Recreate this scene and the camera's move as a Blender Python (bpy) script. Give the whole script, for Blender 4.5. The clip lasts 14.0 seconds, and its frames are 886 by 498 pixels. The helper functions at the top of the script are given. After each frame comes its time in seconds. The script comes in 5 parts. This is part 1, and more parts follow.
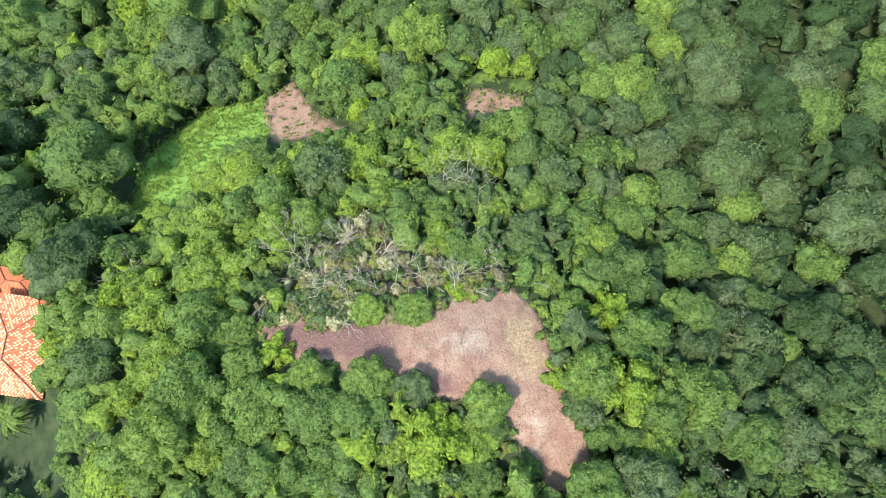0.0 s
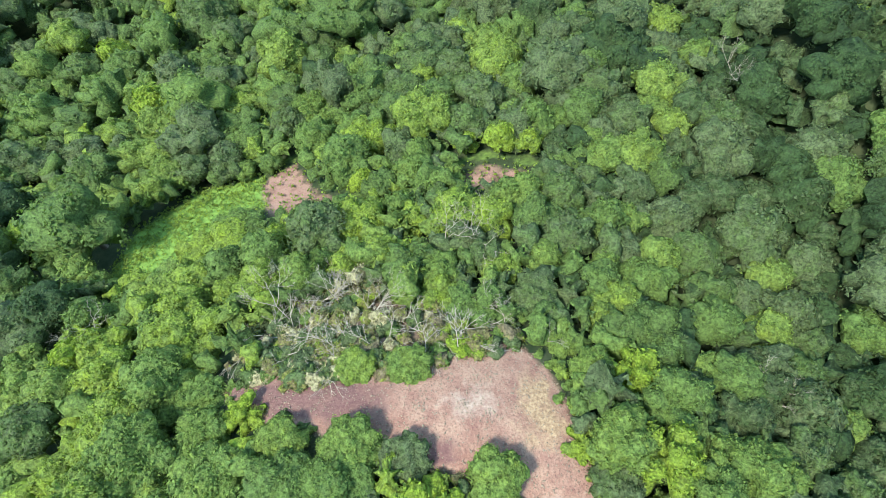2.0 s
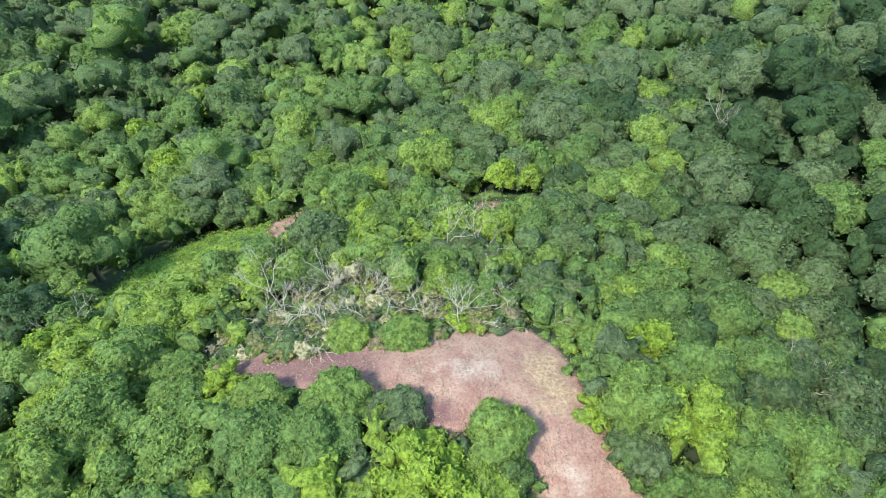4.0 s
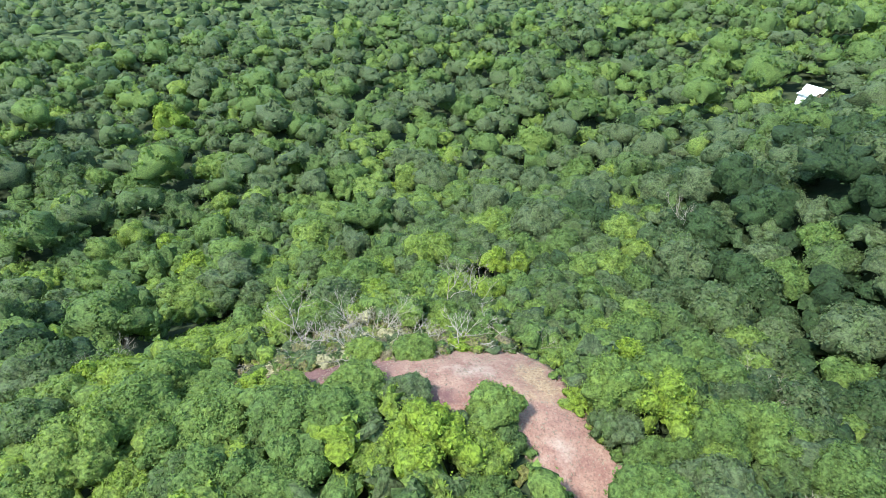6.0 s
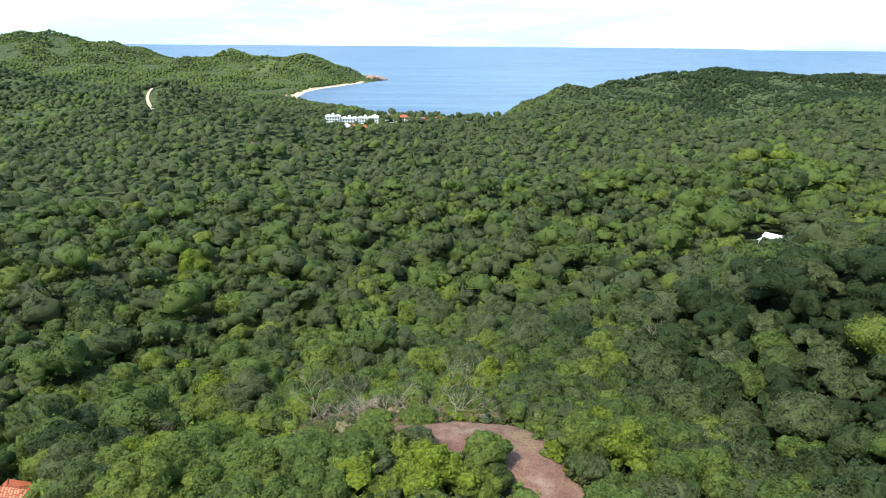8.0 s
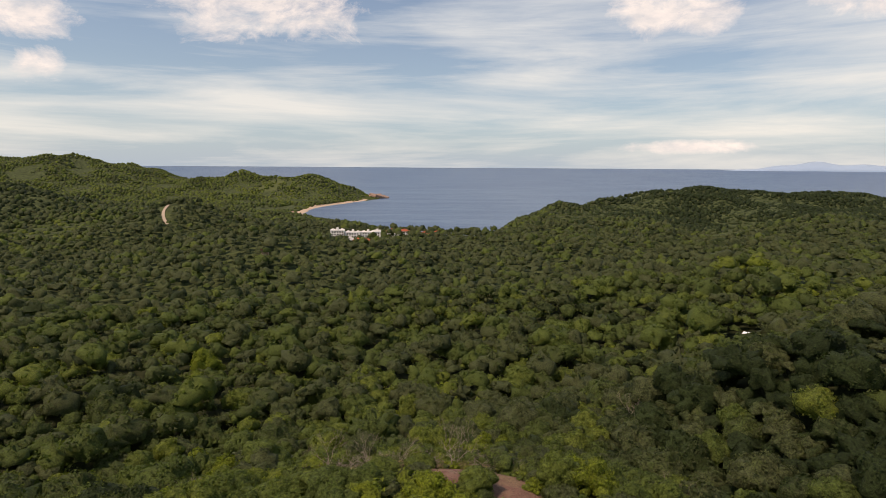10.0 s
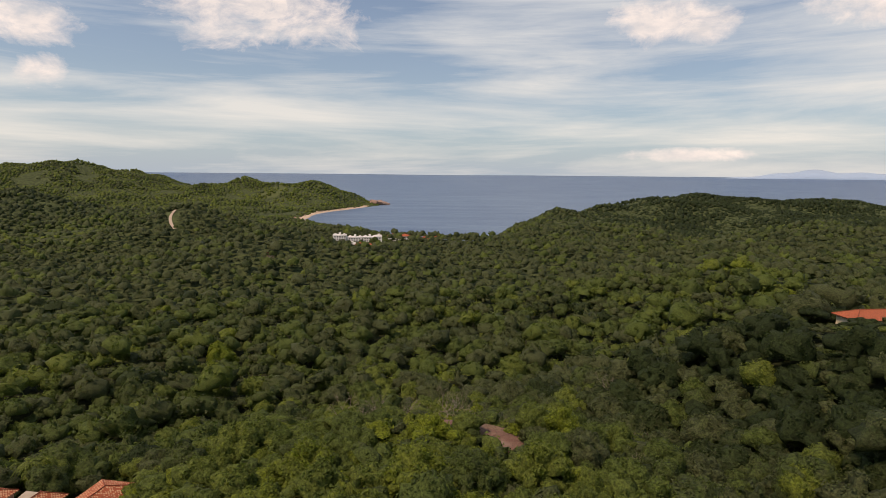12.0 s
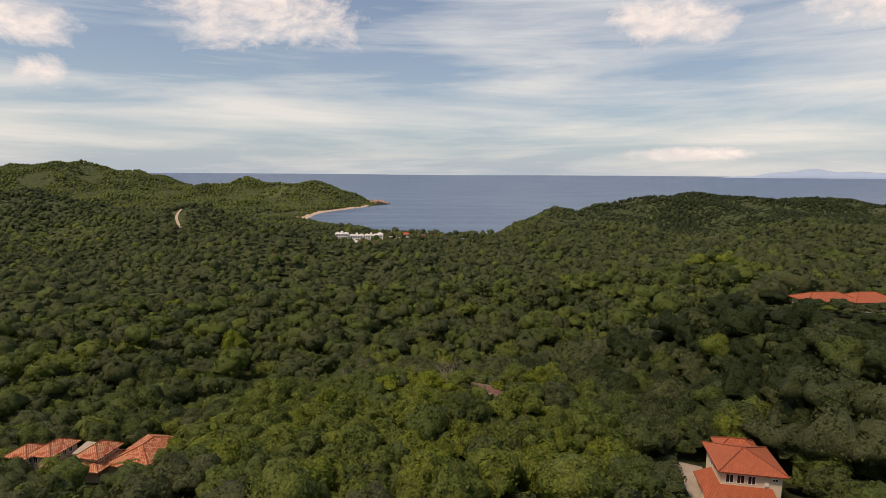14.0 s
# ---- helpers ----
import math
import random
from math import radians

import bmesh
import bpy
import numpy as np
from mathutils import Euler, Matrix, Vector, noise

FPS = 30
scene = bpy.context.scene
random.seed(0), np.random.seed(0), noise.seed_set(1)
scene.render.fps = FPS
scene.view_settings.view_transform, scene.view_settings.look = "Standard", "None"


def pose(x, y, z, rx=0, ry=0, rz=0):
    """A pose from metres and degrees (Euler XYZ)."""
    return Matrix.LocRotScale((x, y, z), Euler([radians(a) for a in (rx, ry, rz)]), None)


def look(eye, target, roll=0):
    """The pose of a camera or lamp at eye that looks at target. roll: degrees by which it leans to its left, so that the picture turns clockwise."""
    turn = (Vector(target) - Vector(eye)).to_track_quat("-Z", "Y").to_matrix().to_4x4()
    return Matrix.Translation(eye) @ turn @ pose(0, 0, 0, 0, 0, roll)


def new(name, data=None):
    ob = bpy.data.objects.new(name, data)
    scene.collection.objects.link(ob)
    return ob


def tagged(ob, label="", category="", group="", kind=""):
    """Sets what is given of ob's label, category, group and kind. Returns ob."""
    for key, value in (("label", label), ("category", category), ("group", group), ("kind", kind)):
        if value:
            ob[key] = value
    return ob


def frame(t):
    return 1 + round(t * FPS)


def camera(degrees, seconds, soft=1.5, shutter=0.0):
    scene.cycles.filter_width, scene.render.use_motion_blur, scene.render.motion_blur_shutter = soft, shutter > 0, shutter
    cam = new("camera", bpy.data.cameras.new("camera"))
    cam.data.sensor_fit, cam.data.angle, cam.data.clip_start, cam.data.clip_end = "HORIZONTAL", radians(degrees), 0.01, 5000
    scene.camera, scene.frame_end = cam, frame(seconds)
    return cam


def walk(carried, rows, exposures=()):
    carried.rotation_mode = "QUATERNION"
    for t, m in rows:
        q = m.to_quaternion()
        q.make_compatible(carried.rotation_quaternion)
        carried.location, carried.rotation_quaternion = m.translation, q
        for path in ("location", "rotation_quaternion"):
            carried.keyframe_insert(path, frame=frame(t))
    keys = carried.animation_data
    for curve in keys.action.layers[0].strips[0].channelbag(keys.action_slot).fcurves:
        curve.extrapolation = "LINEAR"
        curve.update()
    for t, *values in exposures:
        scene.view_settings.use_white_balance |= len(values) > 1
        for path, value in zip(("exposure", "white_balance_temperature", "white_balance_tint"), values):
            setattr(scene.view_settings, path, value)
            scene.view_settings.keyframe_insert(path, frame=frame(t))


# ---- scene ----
cam = camera(76.19, 14.0, soft=0.8)
PATH = [
    (0, look((-0.98, -50.31, 125.21), (-0.81, -44.54, 75.55), 0.45)),
    (0.5, look((-0.96, -52.27, 122.74), (-0.69, -42.51, 73.71), 0.49)),
    (1, look((-0.99, -54.68, 120.27), (-0.75, -41.44, 72.06), 0.17)),
    (1.5, look((-1.04, -57.55, 117.74), (-0.82, -41.52, 70.38), 0.18)),
    (2, look((-1.09, -60.71, 115.16), (-0.90, -41.64, 68.94), 0.16)),
    (2.2, look((-1.11, -62.04, 114.12), (-0.94, -41.76, 68.42), 0.15)),
    (4.3, look((-0.63, -78.84, 104.03), (-0.90, -46.56, 65.84), 0.09)),
    (4.5, look((-0.81, -80.62, 103.75), (-0.98, -47.28, 66.49), 0.24)),
    (5, look((-1.10, -85.07, 103.28), (-1.12, -49.11, 68.54), 0.53)),
    (5.5, look((-1.25, -89.49, 103.00), (-1.21, -51.12, 70.94), 0.66)),
    (6, look((-1.29, -93.87, 102.94), (-1.25, -53.37, 73.63), 0.57)),
    (6.5, look((-1.28, -98.24, 102.98), (-1.26, -55.83, 76.50), 0.44)),
    (7, look((-1.31, -102.73, 102.99), (-1.28, -58.55, 79.57), 0.43)),
    (7.5, look((-1.37, -107.28, 103.01), (-1.32, -61.57, 82.75), 0.47)),
    (8, look((-1.37, -111.73, 102.99), (-1.32, -64.69, 86.03), 0.44)),
    (8.5, look((-1.27, -116.25, 102.92), (-1.24, -68.13, 89.32), 0.37)),
    (9, look((-1.16, -120.90, 102.78), (-1.15, -71.95, 92.59), 0.33)),
    (9.2, look((-1.19, -122.73, 102.62), (-1.15, -73.55, 93.62), 0.36)),
    (11.3, look((-0.73, -143.53, 102.21), (-0.72, -93.97, 95.63), 0.41)),
    (11.5, look((-0.71, -145.20, 102.01), (-0.67, -95.63, 95.47), 0.49)),
    (12, look((-0.59, -149.89, 102.01), (-0.56, -100.32, 95.41), 0.50)),
    (12.5, look((-0.40, -154.60, 101.97), (-0.37, -105.04, 95.36), 0.45)),
    (13, look((-0.17, -159.33, 101.82), (-0.16, -109.77, 95.22), 0.41)),
    (13.5, look((0.02, -164.13, 101.68), (0.02, -114.56, 95.08), 0.39)),
    (14, look((0.12, -168.86, 101.55), (0.13, -119.30, 94.95), 0.38)),
]
EXPOSURES = [(0.0, 2.36, 6600, 2), (1.0, 2.38, 6350, -1), (2.0, 2.34, 6250, 0), (5.0, 2.32, 6080, 4), (7.2, 2.33, 6100, 8), (7.6, 2.13, 6200, 9), (8.1, 1.3, 7200, 13), (8.6, 0.6, 8600, 25), (9.2, 0.31, 9400, 33), (14.0, 0.13, 9400, 34)]
walk(cam, PATH, EXPOSURES)

# ---- light ----
SUN_EL, SUN_AZ = radians(58), radians(235)
sun_dir = Vector((math.sin(SUN_AZ) * math.cos(SUN_EL), math.cos(SUN_AZ) * math.cos(SUN_EL), math.sin(SUN_EL)))
sun = new("sun", bpy.data.lights.new("sun", "SUN"))
sun.data.energy, sun.data.angle, sun.data.color = 2.6, radians(9), (1.0, 0.95, 0.87)
sun.matrix_world = look(sun_dir * 900, (0, 0, 0))


def maths(tree, op, a, b=None, clamp=False):
    n = tree.nodes.new("ShaderNodeMath")
    n.operation, n.use_clamp = op, clamp
    for k, v in enumerate((a, b)):
        if v is None:
            continue
        if isinstance(v, (int, float)):
            n.inputs[k].default_value = v
        else:
            tree.links.new(v, n.inputs[k])
    return n.outputs[0]


def ramp(tree, fac, stops):
    n = tree.nodes.new("ShaderNodeValToRGB")
    els = n.color_ramp.elements
    while len(els) < len(stops):
        els.new(0.5)
    for e, (p, c) in zip(els, stops):
        e.position, e.color = p, (c if isinstance(c, tuple) else (c, c, c)) + (1,)
    tree.links.new(fac, n.inputs[0])
    return n.outputs[0]


def mixed(tree, fac, a, b, mode="MIX"):
    n = tree.nodes.new("ShaderNodeMix")
    n.data_type, n.blend_type = "RGBA", mode
    for sock, v in ((n.inputs[0], fac), (n.inputs[6], a), (n.inputs[7], b)):
        if isinstance(v, (int, float)):
            sock.default_value = v
        elif isinstance(v, tuple):
            sock.default_value = v + (1,)
        else:
            tree.links.new(v, sock)
    return n.outputs[2]


def noisy(tree, vector, scale, detail=4.0, rough=0.55, warp=0.0):
    n = tree.nodes.new("ShaderNodeTexNoise")
    n.inputs["Scale"].default_value, n.inputs["Detail"].default_value = scale, detail
    n.inputs["Roughness"].default_value, n.inputs["Distortion"].default_value = rough, warp
    if vector is not None:
        tree.links.new(vector, n.inputs["Vector"])
    return n.outputs[0]


def mapped(tree, vector, scale=(1, 1, 1), loc=(0, 0, 0), rot=(0, 0, 0)):
    n = tree.nodes.new("ShaderNodeMapping")
    n.inputs["Scale"].default_value, n.inputs["Location"].default_value, n.inputs["Rotation"].default_value = scale, loc, rot
    tree.links.new(vector, n.inputs["Vector"])
    return n.outputs[0]


def build_sky():
    """Blue sky with streaked high cloud and a few puffs low over the sea."""
    world = bpy.data.worlds.new("sky")
    scene.world = world
    world.use_nodes = True
    t = world.node_tree
    t.nodes.clear()
    sky = t.nodes.new("ShaderNodeTexSky")
    sky.sky_type, sky.sun_disc = "NISHITA", False
    sky.sun_elevation, sky.sun_rotation = SUN_EL, SUN_AZ
    sky.air_density, sky.dust_density, sky.ozone_density = 1.0, 1.5, 1.5
    geo = t.nodes.new("ShaderNodeTexCoord").outputs["Generated"]
    sep = t.nodes.new("ShaderNodeSeparateXYZ")
    t.links.new(geo, sep.inputs[0])
    x, y, z = sep.outputs
    turn, lift = maths(t, "ARCTAN2", x, y), maths(t, "ARCSINE", z)
    flat = t.nodes.new("ShaderNodeCombineXYZ")
    t.links.new(turn, flat.inputs[0])
    t.links.new(lift, flat.inputs[1])
    streaks = noisy(t, mapped(t, flat.outputs[0], (1.2, 12.0, 1), (2.3, 0.4, 0), (0, 0, radians(2.5))), 1.5, 9, 0.6, 0.35)
    broad = noisy(t, mapped(t, flat.outputs[0], (1.3, 4.5, 1), (4.2, 1.1, 0)), 1.1, 3, 0.5)
    veil = ramp(t, maths(t, "ADD", maths(t, "MULTIPLY", streaks, 0.55), maths(t, "MULTIPLY", broad, 0.45)), [(0.44, 0.0), (0.60, 1.0)])
    curl = maths(t, "MULTIPLY", maths(t, "SUBTRACT", noisy(t, mapped(t, flat.outputs[0], (1, 1.6, 1)), 11.0, 9, 0.66, 0.4), 0.5), 4.4)
    under = ramp(t, noisy(t, mapped(t, flat.outputs[0], (1, 2.2, 1), (0.4, 0.06, 0)), 17.0, 5, 0.6), [(0.36, 0.0), (0.64, 1.0)])
    heap = None
    for az, el, wide, high in CUMULUS:
        u = maths(t, "DIVIDE", maths(t, "SUBTRACT", turn, radians(az)), radians(wide))
        v = maths(t, "DIVIDE", maths(t, "SUBTRACT", lift, radians(el)), radians(high))
        one = maths(t, "SUBTRACT", 1.0, maths(t, "ADD", maths(t, "MULTIPLY", u, u), maths(t, "MULTIPLY", v, v)))
        heap = one if heap is None else maths(t, "MAXIMUM", heap, one)
    puffs = ramp(t, maths(t, "ADD", heap, curl), [(0.0, 0.0), (1.0, 1.0)])
    haze = ramp(t, z, [(0.0, 0.60), (0.06, 0.40), (0.16, 0.12), (0.35, 0.0)])
    base = mixed(t, 1.0, sky.outputs[0], (SKY_GAIN * 0.60, SKY_GAIN * 1.00, SKY_GAIN * 1.22), "MULTIPLY")
    low = mixed(t, haze, base, (0.33, 0.57, 0.82))
    grey = mixed(t, ramp(t, z, [(0.02, 0.0), (0.30, 1.0)]), (0.60, 0.77, 0.82), (0.46, 0.665, 0.80))
    veiled = mixed(t, maths(t, "MULTIPLY", maths(t, "ADD", maths(t, "MULTIPLY", veil, 0.9), 0.1), 0.80), low, grey)
    full = mixed(t, maths(t, "MULTIPLY", puffs, 0.85), veiled, mixed(t, under, (0.50, 0.64, 0.74), (0.70, 0.82, 0.88)))
    bg = t.nodes.new("ShaderNodeBackground")
    bg.inputs["Strength"].default_value = SKY_STRENGTH
    t.links.new(full, bg.inputs["Color"])
    out = t.nodes.new("ShaderNodeOutputWorld")
    t.links.new(bg.outputs[0], out.inputs[0])


SKY_GAIN, SKY_STRENGTH = 0.085, 1.08
# heaped clouds over the sea and inland: bearing, height, half width and half height in degrees
CUMULUS = [(-17, 14.5, 10, 3.4), (21.5, 13.6, 6, 2.2), (-36, 11.5, 5, 1.8), (38, 14, 7, 3.0), (-34.5, 7.8, 2.2, 1.6), (23, 1.9, 5.5, 0.7), (-70, 16, 9, 3), (75, 13, 8, 3), (130, 15, 10, 4), (-140, 14, 9, 3)]
build_sky()


# ---- materials ----
def material(name, build, rough=0.7, metal=0.0, spec=0.4):
    m = bpy.data.materials.new(name)
    m.use_nodes = True
    t = m.node_tree
    p = t.nodes["Principled BSDF"]
    p.inputs["Roughness"].default_value, p.inputs["Metallic"].default_value = rough, metal
    p.inputs["Specular IOR Level"].default_value = spec
    build(t, p)
    return m


def world_place(t):
    return t.nodes.new("ShaderNodeNewGeometry").outputs["Position"]


def put(t, p, socket, value):
    t.links.new(value, p.inputs[socket])


def bumped(t, p, height, strength, distance=0.05):
    b = t.nodes.new("ShaderNodeBump")
    b.inputs["Strength"].default_value, b.inputs["Distance"].default_value = strength, distance
    t.links.new(height, b.inputs["Height"])
    t.links.new(b.outputs[0], p.inputs["Normal"])


FOLIAGE = [(0.0, (0.026, 0.044, 0.016)), (0.14, (0.036, 0.060, 0.019)), (0.30, (0.084, 0.104, 0.047)), (0.42, (0.066, 0.098, 0.028)),
           (0.60, (0.092, 0.136, 0.033)), (0.76, (0.124, 0.164, 0.034)), (0.90, (0.158, 0.210, 0.022)), (0.945, (0.146, 0.132, 0.050)), (0.97, (0.145, 0.115, 0.070)), (1.0, (0.30, 0.265, 0.155))]


def build_foliage(t, p):
    """Leaves: the tone of a tree from that stored with it, mottled by sprig and by leaf, with shaded gaps painted as
    dark flecks.
    """
    own = t.nodes.new("ShaderNodeAttribute")
    own.attribute_name = "tone"
    geo = t.nodes.new("ShaderNodeNewGeometry")
    place = geo.outputs["Position"]
    sprig, fleck = noisy(t, place, 0.8, 5, 0.68), noisy(t, place, 2.6, 4, 0.7)
    leaf = maths(t, "MULTIPLY", maths(t, "SUBTRACT", geo.outputs["Random Per Island"], 0.5), 0.13)
    patch = maths(t, "MULTIPLY", maths(t, "SUBTRACT", sprig, 0.5), 0.45)
    tone = maths(t, "ADD", maths(t, "ADD", own.outputs["Fac"], leaf), patch, True)
    tone = maths(t, "MINIMUM", tone, maths(t, "MAXIMUM", own.outputs["Fac"], 0.88))
    colour = mixed(t, 1.0, ramp(t, tone, FOLIAGE), ramp(t, fleck, [(0.38, 0.50), (0.62, 1.35)]), "MULTIPLY")
    put(t, p, "Base Color", colour)
    bumped(t, p, maths(t, "ADD", sprig, maths(t, "MULTIPLY", fleck, 0.55)), 0.75, 0.9)
    thin = t.nodes.new("ShaderNodeBsdfTranslucent")
    t.links.new(mixed(t, 1.0, colour, (1.35, 1.5, 0.6), "MULTIPLY"), thin.inputs["Color"])
    both = t.nodes.new("ShaderNodeMixShader")
    both.inputs[0].default_value = 0.32
    t.links.new(p.outputs[0], both.inputs[1])
    t.links.new(thin.outputs[0], both.inputs[2])
    t.links.new(both.outputs[0], t.nodes["Material Output"].inputs["Surface"])


foliage = material("foliage", build_foliage, 0.6, 0, 0.15)


def build_ground(t, p):
    """Leaf litter, with bare pink-brown earth, pale dust and fresh grass where the ground carries them."""
    place = world_place(t)
    fine, mid, wide = noisy(t, place, 3.2, 6, 0.65), noisy(t, place, 0.55, 5, 0.6), noisy(t, place, 0.12, 4)

    def share(name, edge):
        a = t.nodes.new("ShaderNodeAttribute")
        a.attribute_name = name
        v = maths(t, "ADD", a.outputs["Fac"], maths(t, "MULTIPLY", maths(t, "SUBTRACT", mid, 0.5), edge))
        return ramp(t, v, [(0.35, 0.0), (0.62, 1.0)])

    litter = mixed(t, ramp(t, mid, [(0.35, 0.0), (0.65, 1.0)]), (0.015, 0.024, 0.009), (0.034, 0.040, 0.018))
    soil = mixed(t, ramp(t, mid, [(0.36, 0.0), (0.62, 1.0)]), (0.150, 0.074, 0.058), (0.215, 0.128, 0.094))
    soil = mixed(t, ramp(t, fine, [(0.50, 0.0), (0.70, 0.55)]), soil, (0.255, 0.165, 0.120))
    soil = mixed(t, ramp(t, noisy(t, place, 4.5, 5, 0.75), [(0.36, 0.75), (0.49, 0.0)]), soil, (0.080, 0.040, 0.034))
    dust = mixed(t, ramp(t, fine, [(0.35, 0.0), (0.7, 1.0)]), (0.190, 0.120, 0.094), (0.275, 0.205, 0.168))
    grass = mixed(t, ramp(t, noisy(t, place, 1.6, 6, 0.7), [(0.32, 0.0), (0.68, 1.0)]), (0.085, 0.138, 0.026), (0.140, 0.210, 0.038))
    dark_soil = mixed(t, ramp(t, fine, [(0.35, 0.0), (0.7, 1.0)]), (0.080, 0.038, 0.036), (0.125, 0.066, 0.058))
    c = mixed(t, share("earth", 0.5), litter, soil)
    c = mixed(t, share("straw", 0.8), c, mixed(t, ramp(t, noisy(t, place, 2.8, 6, 0.75), [(0.38, 0.0), (0.62, 1.0)]), (0.130, 0.078, 0.048), (0.285, 0.190, 0.115)))
    c = mixed(t, share("dark_soil", 0.7), c, dark_soil)
    c = mixed(t, share("dust", 0.7), c, dust)
    c = mixed(t, share("grass", 0.6), c, grass)
    c = mixed(t, share("pasture", 0.6), c, mixed(t, ramp(t, mid, [(0.32, 0.0), (0.68, 1.0)]), (0.055, 0.076, 0.028), (0.095, 0.112, 0.042)))
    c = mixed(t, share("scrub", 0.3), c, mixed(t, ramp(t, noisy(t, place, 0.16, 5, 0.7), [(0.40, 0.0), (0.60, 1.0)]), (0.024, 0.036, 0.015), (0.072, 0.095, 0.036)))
    c = mixed(t, share("sand", 0.3), c, mixed(t, wide, (0.42, 0.30, 0.21), (0.55, 0.44, 0.33)))
    put(t, p, "Base Color", c)
    bumped(t, p, fine, 0.6, 0.25)


earth = material("earth", build_ground, 0.95, 0, 0.15)


def build_water(t, p):
    place = world_place(t)
    swell = noisy(t, mapped(t, place, (0.012, 0.035, 1)), 1.0, 6, 0.65, 0.6)
    wide = noisy(t, mapped(t, place, (0.0014, 0.010, 1)), 1.0, 7, 0.65)
    wide = maths(t, "ADD", maths(t, "MULTIPLY", wide, 0.6), maths(t, "MULTIPLY", noisy(t, mapped(t, place, (0.006, 0.05, 1)), 1.0, 6, 0.7), 0.4))
    put(t, p, "Base Color", mixed(t, ramp(t, wide, [(0.38, 0.0), (0.62, 1.0)]), (0.026, 0.073, 0.156), (0.112, 0.185, 0.274)))
    bumped(t, p, swell, 0.55, 6.0)


sea_water = material("sea_water", build_water, 0.35, 0, 0.3)


def plain(name, a, b, scale, rough=0.8, bump=0.2, metal=0.0, detail=5):
    def build(t, p):
        place = world_place(t)
        n = noisy(t, place, scale, detail, 0.6)
        w = noisy(t, place, scale * 0.13, 3)
        put(t, p, "Base Color", mixed(t, ramp(t, maths(t, "ADD", maths(t, "MULTIPLY", n, 0.6), maths(t, "MULTIPLY", w, 0.4)), [(0.33, 0.0), (0.66, 1.0)]), a, b))
        bumped(t, p, n, bump, 0.3 / scale)
    return material(name, build, rough, metal)


bark = plain("bark", (0.075, 0.058, 0.042), (0.17, 0.14, 0.105), 6)
dead_wood = plain("dead_wood", (0.155, 0.125, 0.098), (0.30, 0.255, 0.195), 5)
dry_twigs = plain("dry_twigs", (0.085, 0.058, 0.042), (0.19, 0.14, 0.095), 2)


# ---- the lie of the land ----
RIDGE_HILLS = [
    (0, -110, 45, 70, 20.6), (0, -60, 28, 18, 11.6), (-20, -45, 22, 14, 2.7), (30, -50, 25, 20, -0.8),
    (0, -200, 120, 120, 16.4), (-75, -60, 40, 35, 7.4), (105, -10, 45, 50, 35.1), (50, -30, 18, 22, -10.1),
    (15, 0, 35, 25, 6.9), (-30, 30, 50, 30, -3.3), (170, 100, 70, 70, 13.6), (200, 250, 75, 70, 25.0),
    (-110, 20, 60, 50, -9.2), (60, 60, 50, 40, -10.9), (-140, -120, 80, 80, 15.3), (160, -110, 80, 80, 17.2),
    (0, -420, 250, 200, 18.2), (-68, -69, 14, 9, -6.5), (-4, -70, 16, 6, -4.0),
]
VALLEY_HILLS = [
    (-355, 640, 50, 55, 37.0), (-184, 430, 64, 70, 24.0), (-60, 440, 80, 60, 1.0), (-740, 760, 140, 110, 50.0),
    (-420, 400, 120, 90, -9.5), (150, 840, 80, 120, 9.4), (182, 880, 62, 85, 11.5), (268, 930, 55, 80, 8.0), (480, 1130, 150, 130, 33.1), (800, 1150, 170, 120, 33.4),
    (330, 980, 120, 120, -0.3), (330, 480, 110, 70, 9.0), (560, 640, 120, 90, 17.0), (300, 300, 130, 120, -6.9), (-1290, 1770, 190, 260, 87.9),
    (-1000, 1760, 140, 200, 33.3), (-690, 1660, 90, 110, 50.6), (-570, 1665, 70, 90, 24.9), (-420, 1610, 75, 95, 58.3),
    (-310, 1650, 70, 70, 17.7), (1100, 1000, 220, 160, -2.8), (262, 590, 55, 60, 9.0), (365, 600, 48, 80, -15.0), (500, 815, 65, 90, -12.0),
]
OUTER_HILLS = [
    (-2500, 1000, 900, 900, 99.8), (2200, 500, 800, 700, 68.1), (0, -1500, 1500, 600, 56.2), (-900, 0, 320, 350, 40.5),
    (900, 0, 400, 350, 45.0), (-80, 290, 190, 110, -7.2), (80, 170, 70, 60, -4.6), (-180, 150, 90, 80, -1.4),
    (-600, 1150, 250, 180, -10.0),
]

# The sea's outline: the bay, the cape, the open horizon and the shore behind the hills opposite.
SHORE = [(70, 700), (-59, 750), (-147, 851), (-300, 1063), (-312, 1180), (-310, 1295), (-250, 1500), (-188, 1700), (-260, 1800),
         (-700, 1900), (-1300, 2250), (-2200, 2600), (-5200, 3000), (-5200, 5200), (5200, 5200), (5200, 1600), (1500, 1400),
         (1000, 1350), (600, 1340), (330, 1220), (140, 985), (92, 805)]
CLEARING = [(-24.7, -51.0), (-16.4, -50.2), (-6.5, -51.0), (-0.3, -48.0), (7.5, -47.3), (10.3, -50.8), (11.8, -56.1), (13.4, -61.7),
            (15.4, -65.5), (15.0, -71.0), (10.5, -70.0), (8.0, -65.6), (5.6, -61.9), (-1.3, -59.3), (-6.4, -58.0), (-13.8, -55.5), (-21.9, -54.1)]
MEADOW = [(-33.0, -11.0), (-30.0, -19.5), (-37.9, -25.6), (-43.9, -32.6), (-50.8, -32.1), (-50.9, -20.9), (-43.2, -13.1)]
